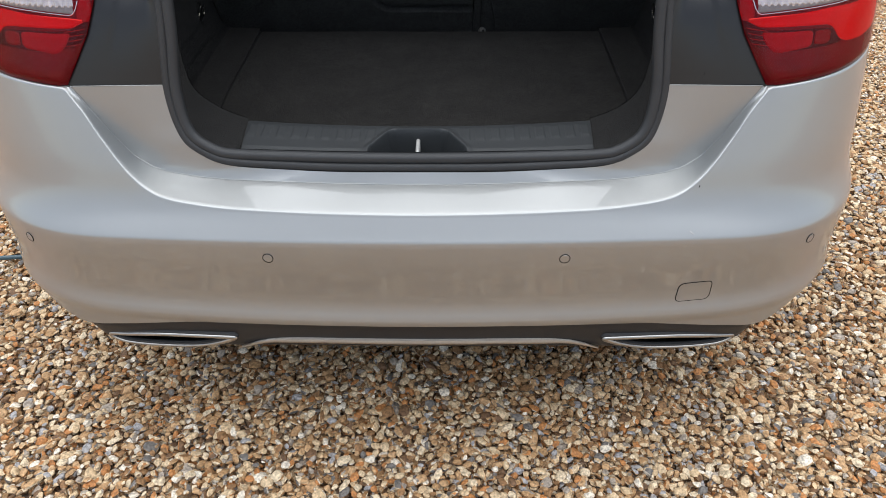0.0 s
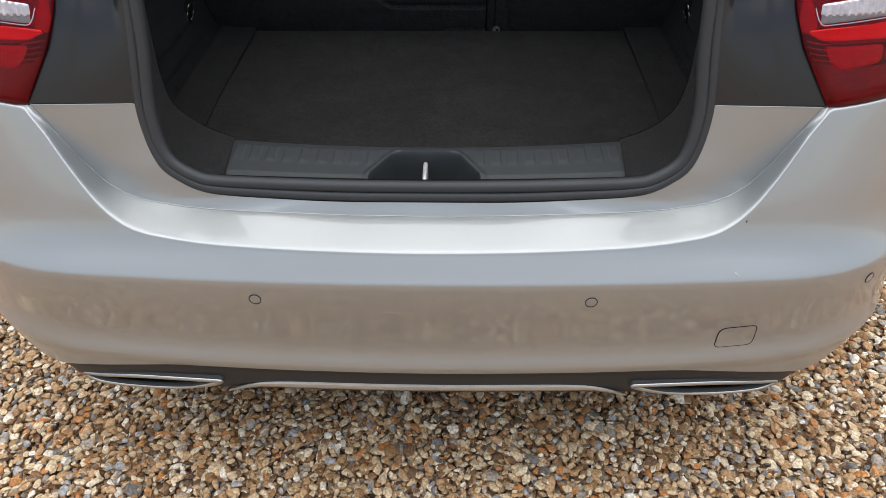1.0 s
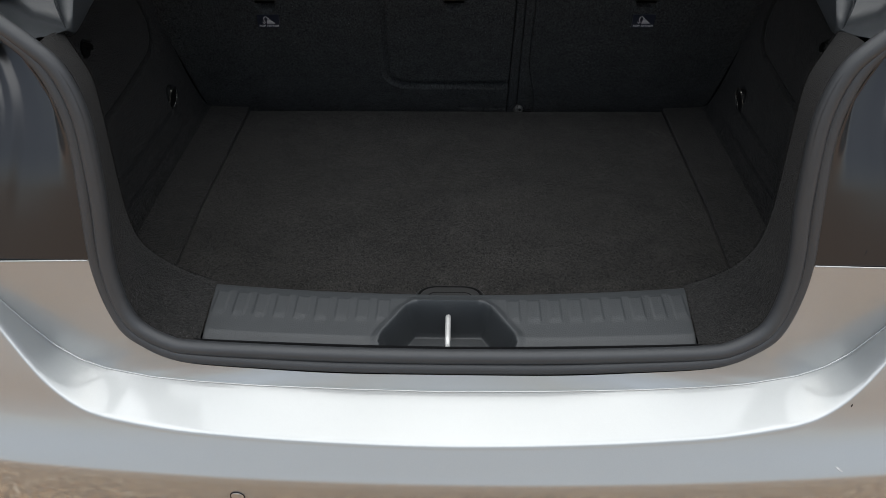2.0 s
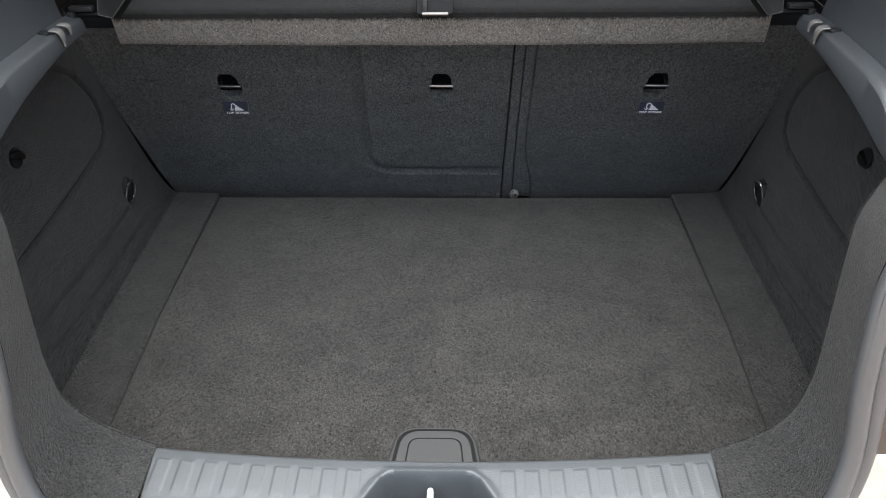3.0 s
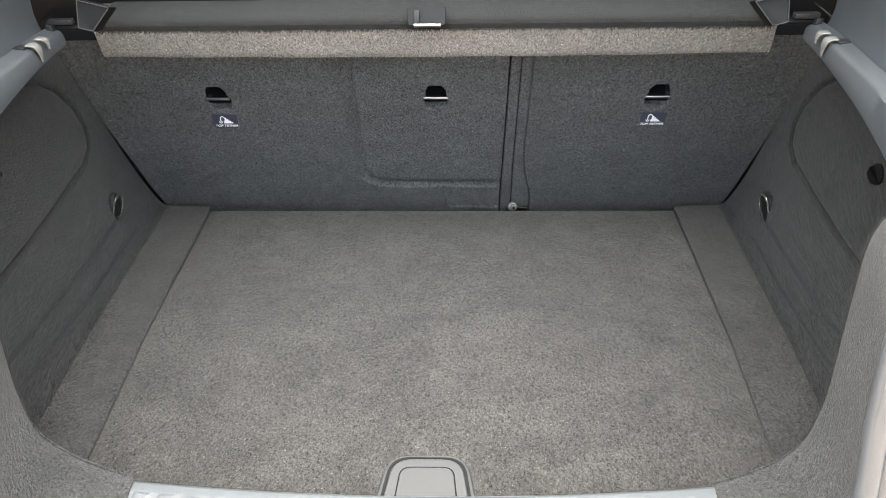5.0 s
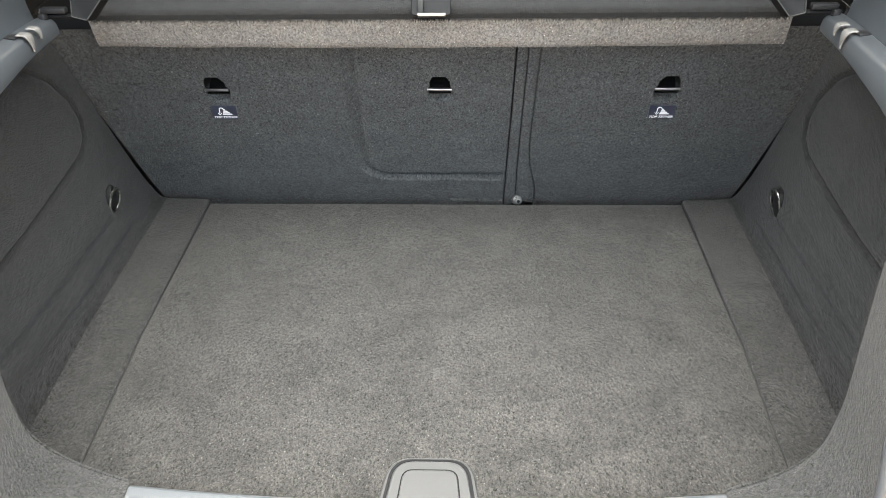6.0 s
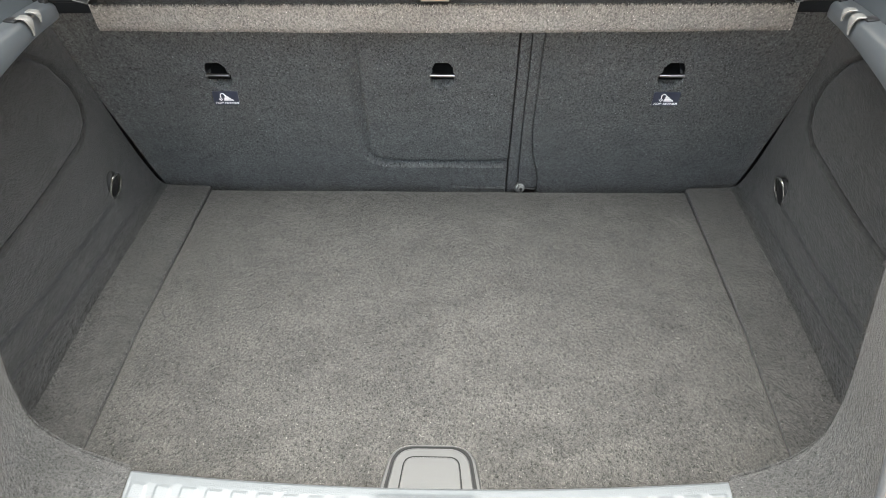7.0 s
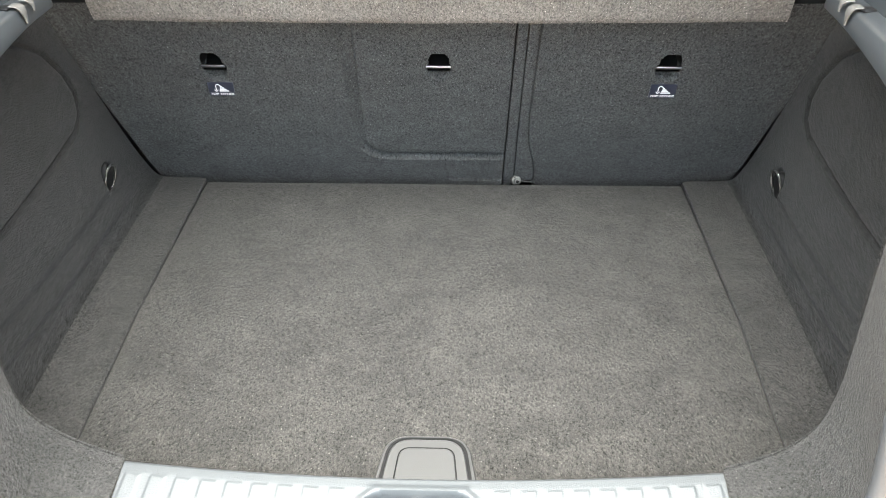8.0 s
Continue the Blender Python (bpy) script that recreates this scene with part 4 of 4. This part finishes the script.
def build_rear_seat():
    seat = thing("rear_seat", "folded-up rear seat backs in charcoal felt with anchor slots", "car seat", (0, .96, .5))
    inv = Matrix.Translation((0, -.96, -.5))
    path = [(-.120, .97), (-.126, .900), (-.1310, .785), (-.1325, .700), (-.1342, .660), (-.1310, .644), (-.1205, .632), (-.110, .627), (-.0973, .625), (.118, .625)]
    SLOT = 0.0165
    slots = (-.3535, 0.0005, .3548)

    def relief(x, z):
        # distance from the panel's edge, positive outside it: a sharp step in, a flat channel, a slope back out
        d, side = 9.0, 1.0
        for (a, b), (c, e) in zip(path, path[1:]):
            t = min(max(((x - a) * (c - a) + (z - b) * (e - b)) / ((c - a) ** 2 + (e - b) ** 2), 0), 1)
            near = math.hypot(x - a - t * (c - a), z - b - t * (e - b))
            if near < d:
                d, side = near, (-1.0 if (c - a) * (z - b) - (e - b) * (x - a) > 0 else 1.0)
        out = lerp(d * side, [-.005, -.001, .002, .012, .0205, .028], [0.0, -.0014, -.0100, -.0090, .0008, 0.0])
        out -= 0.060 * min(1.0, max(0.0, (abs(x) - lerp(z, [.56, .60, .70, .95], [.5535, .5585, .5635, .580])) / 0.008)) ** 2
        if x < .125:
            out += 0.0035 * (1 - step(z, .5435, .5495)) * step(x, 0.010, 0.022)
        for c in slots:
            scoop = 1 - step(math.hypot((x - c) / 0.021, (z - 0.8295) / 0.028), 0.70, 1.0)
            out -= 0.023 * scoop * (1 - step(z, 0.8285, 0.840))
        if 0.552 < z < 0.602:
            out -= 0.0022 * math.exp(-((x - 0.012) / 0.0026) ** 2)
        return out

    def slab(name, x0, x1, z0, z1, label, edge_wave=None):
        nx, nz = int((x1 - x0) / 0.0019), int((z1 - z0) / 0.0019)
        rows = []
        for j in range(nz + 1):
            z = z0 + (z1 - z0) * j / nz
            for k in (0.829, 0.859):
                z = k if abs(z - k) < 0.0013 else z
            row = []
            for i in range(nx + 1):
                x = x0 + (x1 - x0) * i / nx
                for c in slots:
                    for k in (c - SLOT, c + SLOT):
                        x = k if abs(x - k) < 0.0013 else x
                a = edge_wave(z) if edge_wave else 0.0
                xx = x + a * (1 - i / nx) ** 3
                e = min(x - x0, x1 - x, z - z0)
                out = relief(xx, z) - 0.003 * (1 - min(1, e / 0.003)) ** 2
                row.append(inv @ seat_point(xx, z, out))
            rows.append(row)
        back = [[p + Vector((0, 0.06, 0.02)) for p in (r[0], r[-1])] for r in rows]
        rows = [[b[0]] + r + [b[1]] for b, r in zip(back, rows)]
        bm = grid(rows)
        gone = []
        for q in bm.faces:
            p = q.calc_center_median()
            if any(abs(p.x - c) < SLOT and 0.829 < p.z + .5 < 0.859 - 0.012 * max(0, (abs(p.x - c) - 0.006) / .0105) ** 2.5 for c in slots):
                gone.append(q)
        bmesh.ops.delete(bm, geom=gone, context="FACES")
        return part(name, bm, SEAT_CLOTH, seat, label, smooth=60)

    # Added black sheet behind the backs, blocks light leaking through their gaps.
    backing = [[inv @ Vector((x, 1.012 - .47 * (z - .56), z)) for x in (-.72, 0, .72)] for z in (.44, .7, 1.02)]
    part("seat_light_block", grid(backing), BLACK_PLASTIC, seat)
    def seam_b(z):
        return lerp(z, [.53, .5525, .648, .7244, .95], [.139, .1382, .1354, .1346, .1335])

    def seam_c(z):
        return lerp(z, [.53, .548, .5756, .600, .630, .656, .690, .7245, .95], [.1757, .1755, .1739, .1690, .1612, .1566, .1534, .1522, .1515])

    slab("wide_backrest", -.60, .1151, .50, .95, "wide seat back with a pressed centre panel")
    slab("narrow_backrest", seam_c(.95) + .0008, .60, .50, .95, "narrow seat back", lambda z: seam_c(z) - seam_c(.95))
    rows = []
    for k in range(12):
        z = .50 + .45 * k / 11
        e = seam_b(z) - .0008
        rows.append([inv @ seat_point(x, z, o) for x, o in ((.1173, -.02), (.1175, -.003), (.1192, -.0012), (.5 * (.117 + e), -.0006), (e - .0018, -.0012), (e, -.003), (e + .0002, -.02))])
    part("gap_strip", grid(rows), SEAT_CLOTH, seat)
    rows = []
    for k in range(24):
        z = .542 + .408 * k / 23
        a, e = seam_b(z) + .0011, seam_c(z) - .0007
        rows.append([inv @ seat_point(x, z, o) for x, o in ((a - .0002, -.02), (a, -.004), (a + .0022, -.0022), (.5 * (a + e), -.0012), (e - .0022, -.0022), (e, -.004), (e + .0002, -.02))])
    part("belt_strip", grid(rows), SEAT_CLOTH, seat, "seat edge strip beside the belt bolt")
    q = inv @ Vector((.1426, .9608, .5476))
    way = Vector((0.12, -0.9, 0.35)).normalized()
    bolt = part("belt_bolt", tube([q - way * .012, q - way * .002, q - way * .001, q], [.0098, .0098, .0092, .0080], 16, up=(1, 0, 0)), ZINC, seat, "zinc-plated steel belt bolt with a collar")
    part("bolt_head", tube([q - way * .001, q + way * .0055, q + way * .0070], [.0066, .0066, .0052], 6, up=(1, 0, 0.3)), ZINC, bolt)
    part("bolt_stud", tube([q + way * .0065, q + way * .0100, q + way * .0106], [.0030, .0030, .0020], 10, up=(1, 0, 0)), DARK_STEEL, bolt)
    part("strip_hem", tube([inv @ seat_point(x, z, .003) for x, z in ((.1390, .5560), (.1455, .5490), (.156, .5445), (.1687, .5424), (.1750, .5445), (.1760, .5475))], .0011, 6), SEAT_CLOTH, seat, "stitched hem")
    for c in slots:
        a, b = inv @ seat_point(c - .0190, .8335, 0.0005), inv @ seat_point(c + .0190, .8335, 0.0005)
        part("anchor_bar", tube([a + Vector((0, .008, -.003)), a + Vector((.0008, .001, 0)), a.lerp(b, 0.5), b], 0.0026, 12), STEEL, seat, "chrome anchor bar")
        mouth = [(-.0180, .824), (.0180, .824), (.0180, .861), (-.0180, .861)]
        tub = [[inv @ seat_point(c + x, z, o) for x, z in mouth] for o in (-.0012, -.012, -.050)]
        bm = grid(tub, closed=True)
        bm.verts.ensure_lookup_table()
        bm.faces.new(bm.verts[-4:])
        part("anchor_pocket", bm, MATT_BLACK, seat, "black plastic pocket of the anchor")
    for c, lean in ((-.3563, 0.13), (.3586, -0.06)):
        base = inv @ seat_point(c, .7845, 0.0012)
        ux = Vector((1, 0, 0))
        uz = (seat_point(0, .80) - seat_point(0, .70)).normalized()
        n = Vector((0, -1, -0.47)).normalized()
        m = Matrix.Translation(base) @ Matrix(((ux.x, uz.x, n.x, 0), (ux.y, uz.y, n.y, 0), (ux.z, uz.z, n.z, 0), (0, 0, 0, 1)))
        sh = Matrix(((1, lean, 0, 0), (0, 1, 0, 0), (0, 0, 1, 0), (0, 0, 0, 1)))
        card = part("tether_label", prism(outline([(-.021, -.0165), (.021, -.0165), (.021, .0165), (-.021, .0165)], 0.001, 2), -0.001, 0.0, m @ sh), LABEL_CARD, seat, "small dark blue label reading TOP TETHER")
        cu = bpy.data.curves.new("print", "FONT")
        cu.body, cu.size, cu.align_x, cu.shear = "TOP TETHER", 0.0068, "CENTER", 0.25
        cu.offset = 0.00022
        ob = bpy.data.objects.new("print", cu)
        scene.collection.objects.link(ob)
        bpy.context.view_layer.update()
        me = bpy.data.meshes.new_from_object(ob.evaluated_get(bpy.context.evaluated_depsgraph_get()))
        bpy.data.objects.remove(ob)
        bm = bmesh.new()
        bm.from_mesh(me)
        bmesh.ops.transform(bm, matrix=m @ sh @ Matrix.Translation((0, -.0135, 0.0004)), verts=bm.verts[:])
        part("lettering", bm, WHITE_PRINT, card, smooth=0)
        bm = bmesh.new()
        t = m @ sh @ Matrix.Translation((0, .001, 0.0004))
        for k in range(4):
            prism(outline([(-.0035 + .0008 * k, -.0060 + .0036 * k), (.0125 - .0034 * k, -.0060 + .0036 * k), (.0115 - .0034 * k, -.0032 + .0036 * k), (-.0030 + .0008 * k, -.0032 + .0036 * k)], .0006, 2), 0, .0003, t, bm)
        arc = [t @ Vector((-.0045 + .0035 * math.cos(a), .007 + .004 * math.sin(a), 0)) for a in (math.pi * q / 8 for q in range(9))]
        tube(arc + [t @ Vector((-.008, -.002, 0))], 0.0007, 5, bm)
        tube([t @ Vector((-.011, -.002, 0)), t @ Vector((-.008, -.006, 0)), t @ Vector((-.005, -.002, 0))], 0.0007, 5, bm)
        part("pictogram", bm, WHITE_PRINT, card, smooth=0)


# ---- parcel shelf ----
def build_shelf():
    shelf = thing("parcel_shelf", "grey felt parcel shelf resting on the side rails", "parcel shelf", (0, .76, .93))
    inv = Matrix.Translation((0, -.76, -.93))
    prof = [(.775, .934), (.762, .9315), (.757, .933), (.752, .940), (.742, .956), (.733, .972), (.728, .980), (.727, .986), (.733, .990), (.75, .992), (.80, .995), (.95, 1.002), (1.15, 1.008),
            (1.15, .995), (.85, .985), (.775, .975)]
    rows = []
    for y, z in prof:
        half = lerp(z, [.93, .985, 1.0], [.480, .468, .468])
        half = half + 0.06 * step(y, .80, .86)
        rows.append([inv @ Vector((half * (2 * k / 40 - 1), y + 0.0012 * math.sin(k * 0.9) * (1 if z < .95 else 0), z - .0035 * (1 - (k / 20 - 1) ** 2) * (1 - step(z, .935, .98)))) for k in range(41)])
    rows.append(rows[0])
    body = bmesh.new()
    grid(rows, body)
    bmesh.ops.remove_doubles(body, verts=body.verts[:], dist=0.0001)
    bmesh.ops.holes_fill(body, edges=[e for e in body.edges if e.is_boundary])
    part("shelf_board", body, SHELF_FELT, shelf, smooth=60)
    low = [inv @ Vector((.478 * (2 * k / 200 - 1), .760, .9318 - .0035 * (1 - (k / 100 - 1) ** 2))) for k in range(201)]
    part("pile_fringe", fringe(low, [Vector((0, -0.3, -0.8))] * 201, 420, 0.0017, 11), SHELF_FELT, shelf, smooth=0)
    # Upper face of the shelf, much darker than the felt of its lip.
    cover = [[inv @ Vector((.466 * (2 * k / 20 - 1), y, z)) for k in range(21)] for y, z in ((.7280, .9795), (.7262, .9840), (.7256, .9870), (.7280, .9905), (.7325, .9930), (.75, .9945), (.80, .9975), (.95, 1.0045), (1.15, 1.0105))]
    part("shelf_upper_face", grid(cover), SHELF_TOP, shelf, "dark upper face of the shelf")
    edge = [inv @ Vector((.464 * (2 * k / 200 - 1), .7275, .9800)) for k in range(201)]
    part("upper_fringe", fringe(edge, [Vector((0, -0.5, -0.6))] * 201, 2600, 0.0055, 12), SHELF_TOP, shelf, smooth=0)
    # pull hook at the middle
    tilt = Matrix.Translation((-.0045, .7225, .998)) @ Euler((radians(62), 0, 0)).to_matrix().to_4x4()
    plate = outline([(-.026, -.012), (.026, -.012), (.026, .012), (-.026, .012)], .004, 4)
    part("hook_plate", prism(plate, -.002, .003, inv @ tilt, edge=0.001), MATT_BLACK, shelf, "black plate of the lifting hook")
    hook = part("lifting_hook", rounded(box((-.0135, -.003, .008), (.0075, .020, .004), m=inv @ tilt), 0.0012), DARK_STEEL, shelf, "bent steel lifting hook")
    part("hook_bar", tube([inv @ tilt @ Vector(p) for p in ((-.017, -.013, .010), (.0, -.013, .010), (.019, -.013, .010))], 0.0031, 12), STEEL, hook)
    for s in (-1, 1):
        # wedge-shaped end cap with its pivot pin
        loop = outline([(.409, 1.029), (.4515, 1.0385), (.4555, 1.004), (.436, .9995)], .002, 3)
        cx, cz = .438, 1.018
        rr = []
        for y, k, lift in ((.6705, 0.86, 0.0), (.669, 0.93, 0.0), (.671, 1.0, 0.0), (.680, 1.02, -.003), (.690, 0.98, -.006)):
            rr.append([inv @ Vector((s * (cx + (x - cx) * k - (.012 if y > .7 else 0)), y + 0.25 * (z - cz), cz + (z - cz) * k + lift)) for x, z in loop])
        bm = grid(rr, closed=True)
        bm.verts.ensure_lookup_table()
        bm.faces.new(bm.verts[:len(loop)])
        bm.faces.new(bm.verts[-len(loop):])
        cap = part("end_cap", bm, MATT_BLACK, shelf, "black wedge-shaped shelf end cap", smooth=35)
        edge = [inv @ Vector((s * (cx + (x - cx) * 0.95), .6695 + 0.25 * (z - cz), cz + (z - cz) * 0.95)) for x, z in loop + loop[:1]]
        part("cap_edge", tube(edge, .0008, 6, caps=False, up=(0, 1, 0)), FRAME_GREY, cap)
        part("pivot_pin", tube([inv @ Vector((s * x, .672, 1.0035)) for x in (.445, .47, .500)], .0035, 8), MATT_BLACK, cap)
        part("pin_post", rounded(box(inv @ Vector((s * .490, .664, 1.003)), (.008, .010, .014)), .0015), BLACK_PLASTIC, cap)
        part("pin_guard", rounded(box(inv @ Vector((s * .476, .668, 1.0125)), (.032, .010, .007)), .0015), BLACK_PLASTIC, cap)


# ---- boot floor ----
def build_floor():
    floor = thing("boot_floor", "flat charcoal carpet boot floor with a flush lifting handle", "boot floor", (0, .6, .545))
    inv = Matrix.Translation((0, -.6, -.545))
    # carpet board with a cut-out for the handle
    ys = [.236 + .697 * k / 60 for k in range(61)]
    rows = []
    for y in ys:
        half = lerp(y, [.236, .34, .56, .933], [.428, .436, .447, .4505])
        row = []
        for i in range(81):
            x = half * (2 * i / 80 - 1)
            e = min(half - abs(x), .933 - y)
            z = .560 - 0.004 * (1 - min(1, e / 0.004)) ** 2 + 0.0008 * noise.noise(Vector((x * 7, y * 7, 0)))
            row.append(inv @ Vector((x, y, z)))
        rows.append([row[0] + Vector((0, 0, -.014))] + row + [row[-1] + Vector((0, 0, -.014))])
    rows.append([p + Vector((0, 0, -.014)) for p in rows[-1]])
    part("floor_carpet", grid(rows), CARPET, floor, smooth=60)
    frame_shape = outline([(-.066, .240), (.066, .240), (.050, .3425), (-.050, .3425)], [.004, .004, .03, .03], 8)
    part("handle_frame", prism(frame_shape, .556, .5622, inv, edge=.0015), FRAME_GREY, floor)
    groove = outline([(-.0605, .238), (.0605, .238), (.0465, .3390), (-.0465, .3390)], [.004, .004, .026, .026], 8)
    part("handle_groove", prism(groove, .5600, .5628, inv), MATT_BLACK, floor)
    grip = outline([(-.0565, .238), (.0565, .238), (.043, .3352), (-.043, .3352)], [.004, .004, .025, .025], 8)
    handle = part("handle", prism(grip, .5605, .5650, inv, edge=.0015), HANDLE, floor, "grey plastic folding handle")
    line = outline([(-.0415, .236), (.0415, .236), (.0335, .3225), (-.0335, .3225)], [.004, .004, .014, .014], 8)
    part("pad_groove", prism(line, .5630, .5654, inv), MATT_BLACK, handle)
    pad = outline([(-.0400, .234), (.0400, .234), (.0322, .3212), (-.0322, .3212)], [.004, .004, .0135, .0135], 8)
    part("pad", prism(pad, .5640, .5660, inv, edge=.0008), HANDLE, handle)


# ---- small traces ----
def build_lint():
    """Pale hairs and grains caught in the boot carpet."""
    rng = random.Random(8)
    bm = bmesh.new()
    for k in range(240):
        x, y = rng.uniform(-.42, .42), rng.uniform(.25, .91)
        a, length = rng.uniform(0, 6.28), rng.choice((.0010, .0012, .003, .004, .005, .006, .008))
        bend = rng.uniform(-0.8, 0.8)
        pts = [Vector((x, y, .5622))]
        for q in range(3):
            pts.append(pts[-1] + Vector((math.cos(a + bend * q), math.sin(a + bend * q), 0)) * (length / 3))
        tube(pts, rng.uniform(.00010, .00017) if length > .002 else rng.uniform(.0003, .0005), 4, bm)
    tagged(part("lint", bm, LINT), "pale lint and dust flecks on the boot carpet", "lint", kind="stuff")


def build_drops():
    """Rain drops left on the bumper's ledge."""
    for x, y, z, r in ((-.2071, .0504, .6014, .0040), (.0239, .0691, .6073, .0028), (.0409, .0691, .6072, .0032), (.0520, .0700, .6076, .0022), (-.0310, .0324, .5959, .0030), (.0041, .0370, .5973, .0024)):
        bm = bmesh.new()
        bmesh.ops.create_uvsphere(bm, u_segments=14, v_segments=8, radius=1)
        bmesh.ops.bisect_plane(bm, geom=bm.verts[:] + bm.edges[:] + bm.faces[:], plane_co=(0, 0, 0), plane_no=(0, 0, 1), clear_inner=True)
        bmesh.ops.holes_fill(bm, edges=[e for e in bm.edges if e.is_boundary])
        bmesh.ops.transform(bm, matrix=Matrix.Translation((x, y, z)) @ Euler((radians(19), 0, 0)).to_matrix().to_4x4() @ Matrix.Diagonal((r * .8, r * .65, r * .2, 1)), verts=bm.verts[:])
        tagged(part("water_drop", bm, WATER), "clear rain drop resting on the silver bumper", "water drop", group="drops on the bumper")


# ---- plain shell that closes the car ----
def build_shell(car):
    for s in (-1, 1):
        rows = []
        for y in (.48, .8, 1.2, 1.7):
            rows.append([Vector((s * x, y + (0.02 if z > .78 else 0), z)) for x, z in ((.80, .25), (W, .32), (W + .012, .56), (W, .78), (.83, 1.0), (.72, 1.30), (.58, 1.42))])
        part("quarter_panel", grid(rows), SILVER, car, "silver side of the car", thick=0.004)
        rows = [[Vector((s * (lerp(z, [.7, 1.03, 1.42], [.45, .50, .46]) + .02), .22 + (z - 1.0) * .75 + .05, z)) , Vector((s * lerp(z, [1.03, 1.42], [.80, .57]), .50 + (z - 1.03) * .45, z))] for z in (1.03, 1.15, 1.28, 1.42)]
        part("rear_pillar", grid(rows), SILVER, car, thick=0.004)
        bm = bmesh.new()
        tube([(s * .66, .86, .305), (s * .70, .86, .305), (s * .80, .86, .305), (s * .84, .86, .305)], [.27, .305, .305, .27], 32, bm)
        wheel = part("wheel", bm, TYRE, car, "rear wheel")
    rows = [[Vector((x, y, 1.42 + 0.03 * (1 - (x / .6) ** 2))) for x in (-.58, -.3, 0, .3, .58)] for y in (.68, .9, 1.7)]
    part("roof", grid(rows), SILVER, car, thick=0.01)
    part("floor_pan", box((0, .95, .28), (1.5, 1.5, .02)), BLACK_PLASTIC, car)
    part("boot_tub", box((0, .6, .515), (1.08, .70, .01)), BLACK_PLASTIC, car)
    part("cabin_wall", box((0, 1.7, .85), (1.66, .02, 1.15)), BLACK_PLASTIC, car)


def build_tailgate(car):
    """Raised tailgate above the camera: framed window towards the hinge, panel towards its free end."""
    def at(x, f):
        return Vector((x, .70 - .84 * f, 1.45 + .50 * f + .04 * math.sin(math.pi * f)))

    def sheet(x0, x1, f0, f1):
        return grid([[at(x0 + (x1 - x0) * i / 6, f0 + (f1 - f0) * j / 6) for i in range(7)] for j in range(7)])

    # Out of view; window oversized to keep its frame out of the ledge's reflection.
    gate = part("tailgate", sheet(-.79, .79, .86, 1.0), TRIM, car, "raised tailgate lined in grey plastic", thick=0.03)
    for s in (-1, 1):
        part("window_frame", sheet(*sorted((s * .75, s * .79)), 0.0, .86), TRIM, gate, thick=0.03)
    part("hinge_rail", sheet(-.75, .75, 0.0, .06), TRIM, gate, thick=0.03)
    pane = part("rear_window", sheet(-.75, .75, .06, .86), GLASS, gate, "tinted rear window")
    pane.visible_shadow = False


def build_car():
    car = thing("car", "silver hatchback with its boot open on gravel", "car")
    build_bumper(car)
    build_rear_panel(car)
    build_seal(car)
    build_sill(car)
    for s in (-1, 1):
        build_corner_panel(car, s)
        build_tail_lamp(car, s)
        build_rim_carpet(car, s)
        build_lining(car, s)
        build_pillar_trim(car, s)
    build_shell(car)
    build_tailgate(car)


build_ground()
build_car()
build_rear_seat()
build_floor()
build_shelf()
build_hose()
build_gravel()
build_lint()
build_drops()
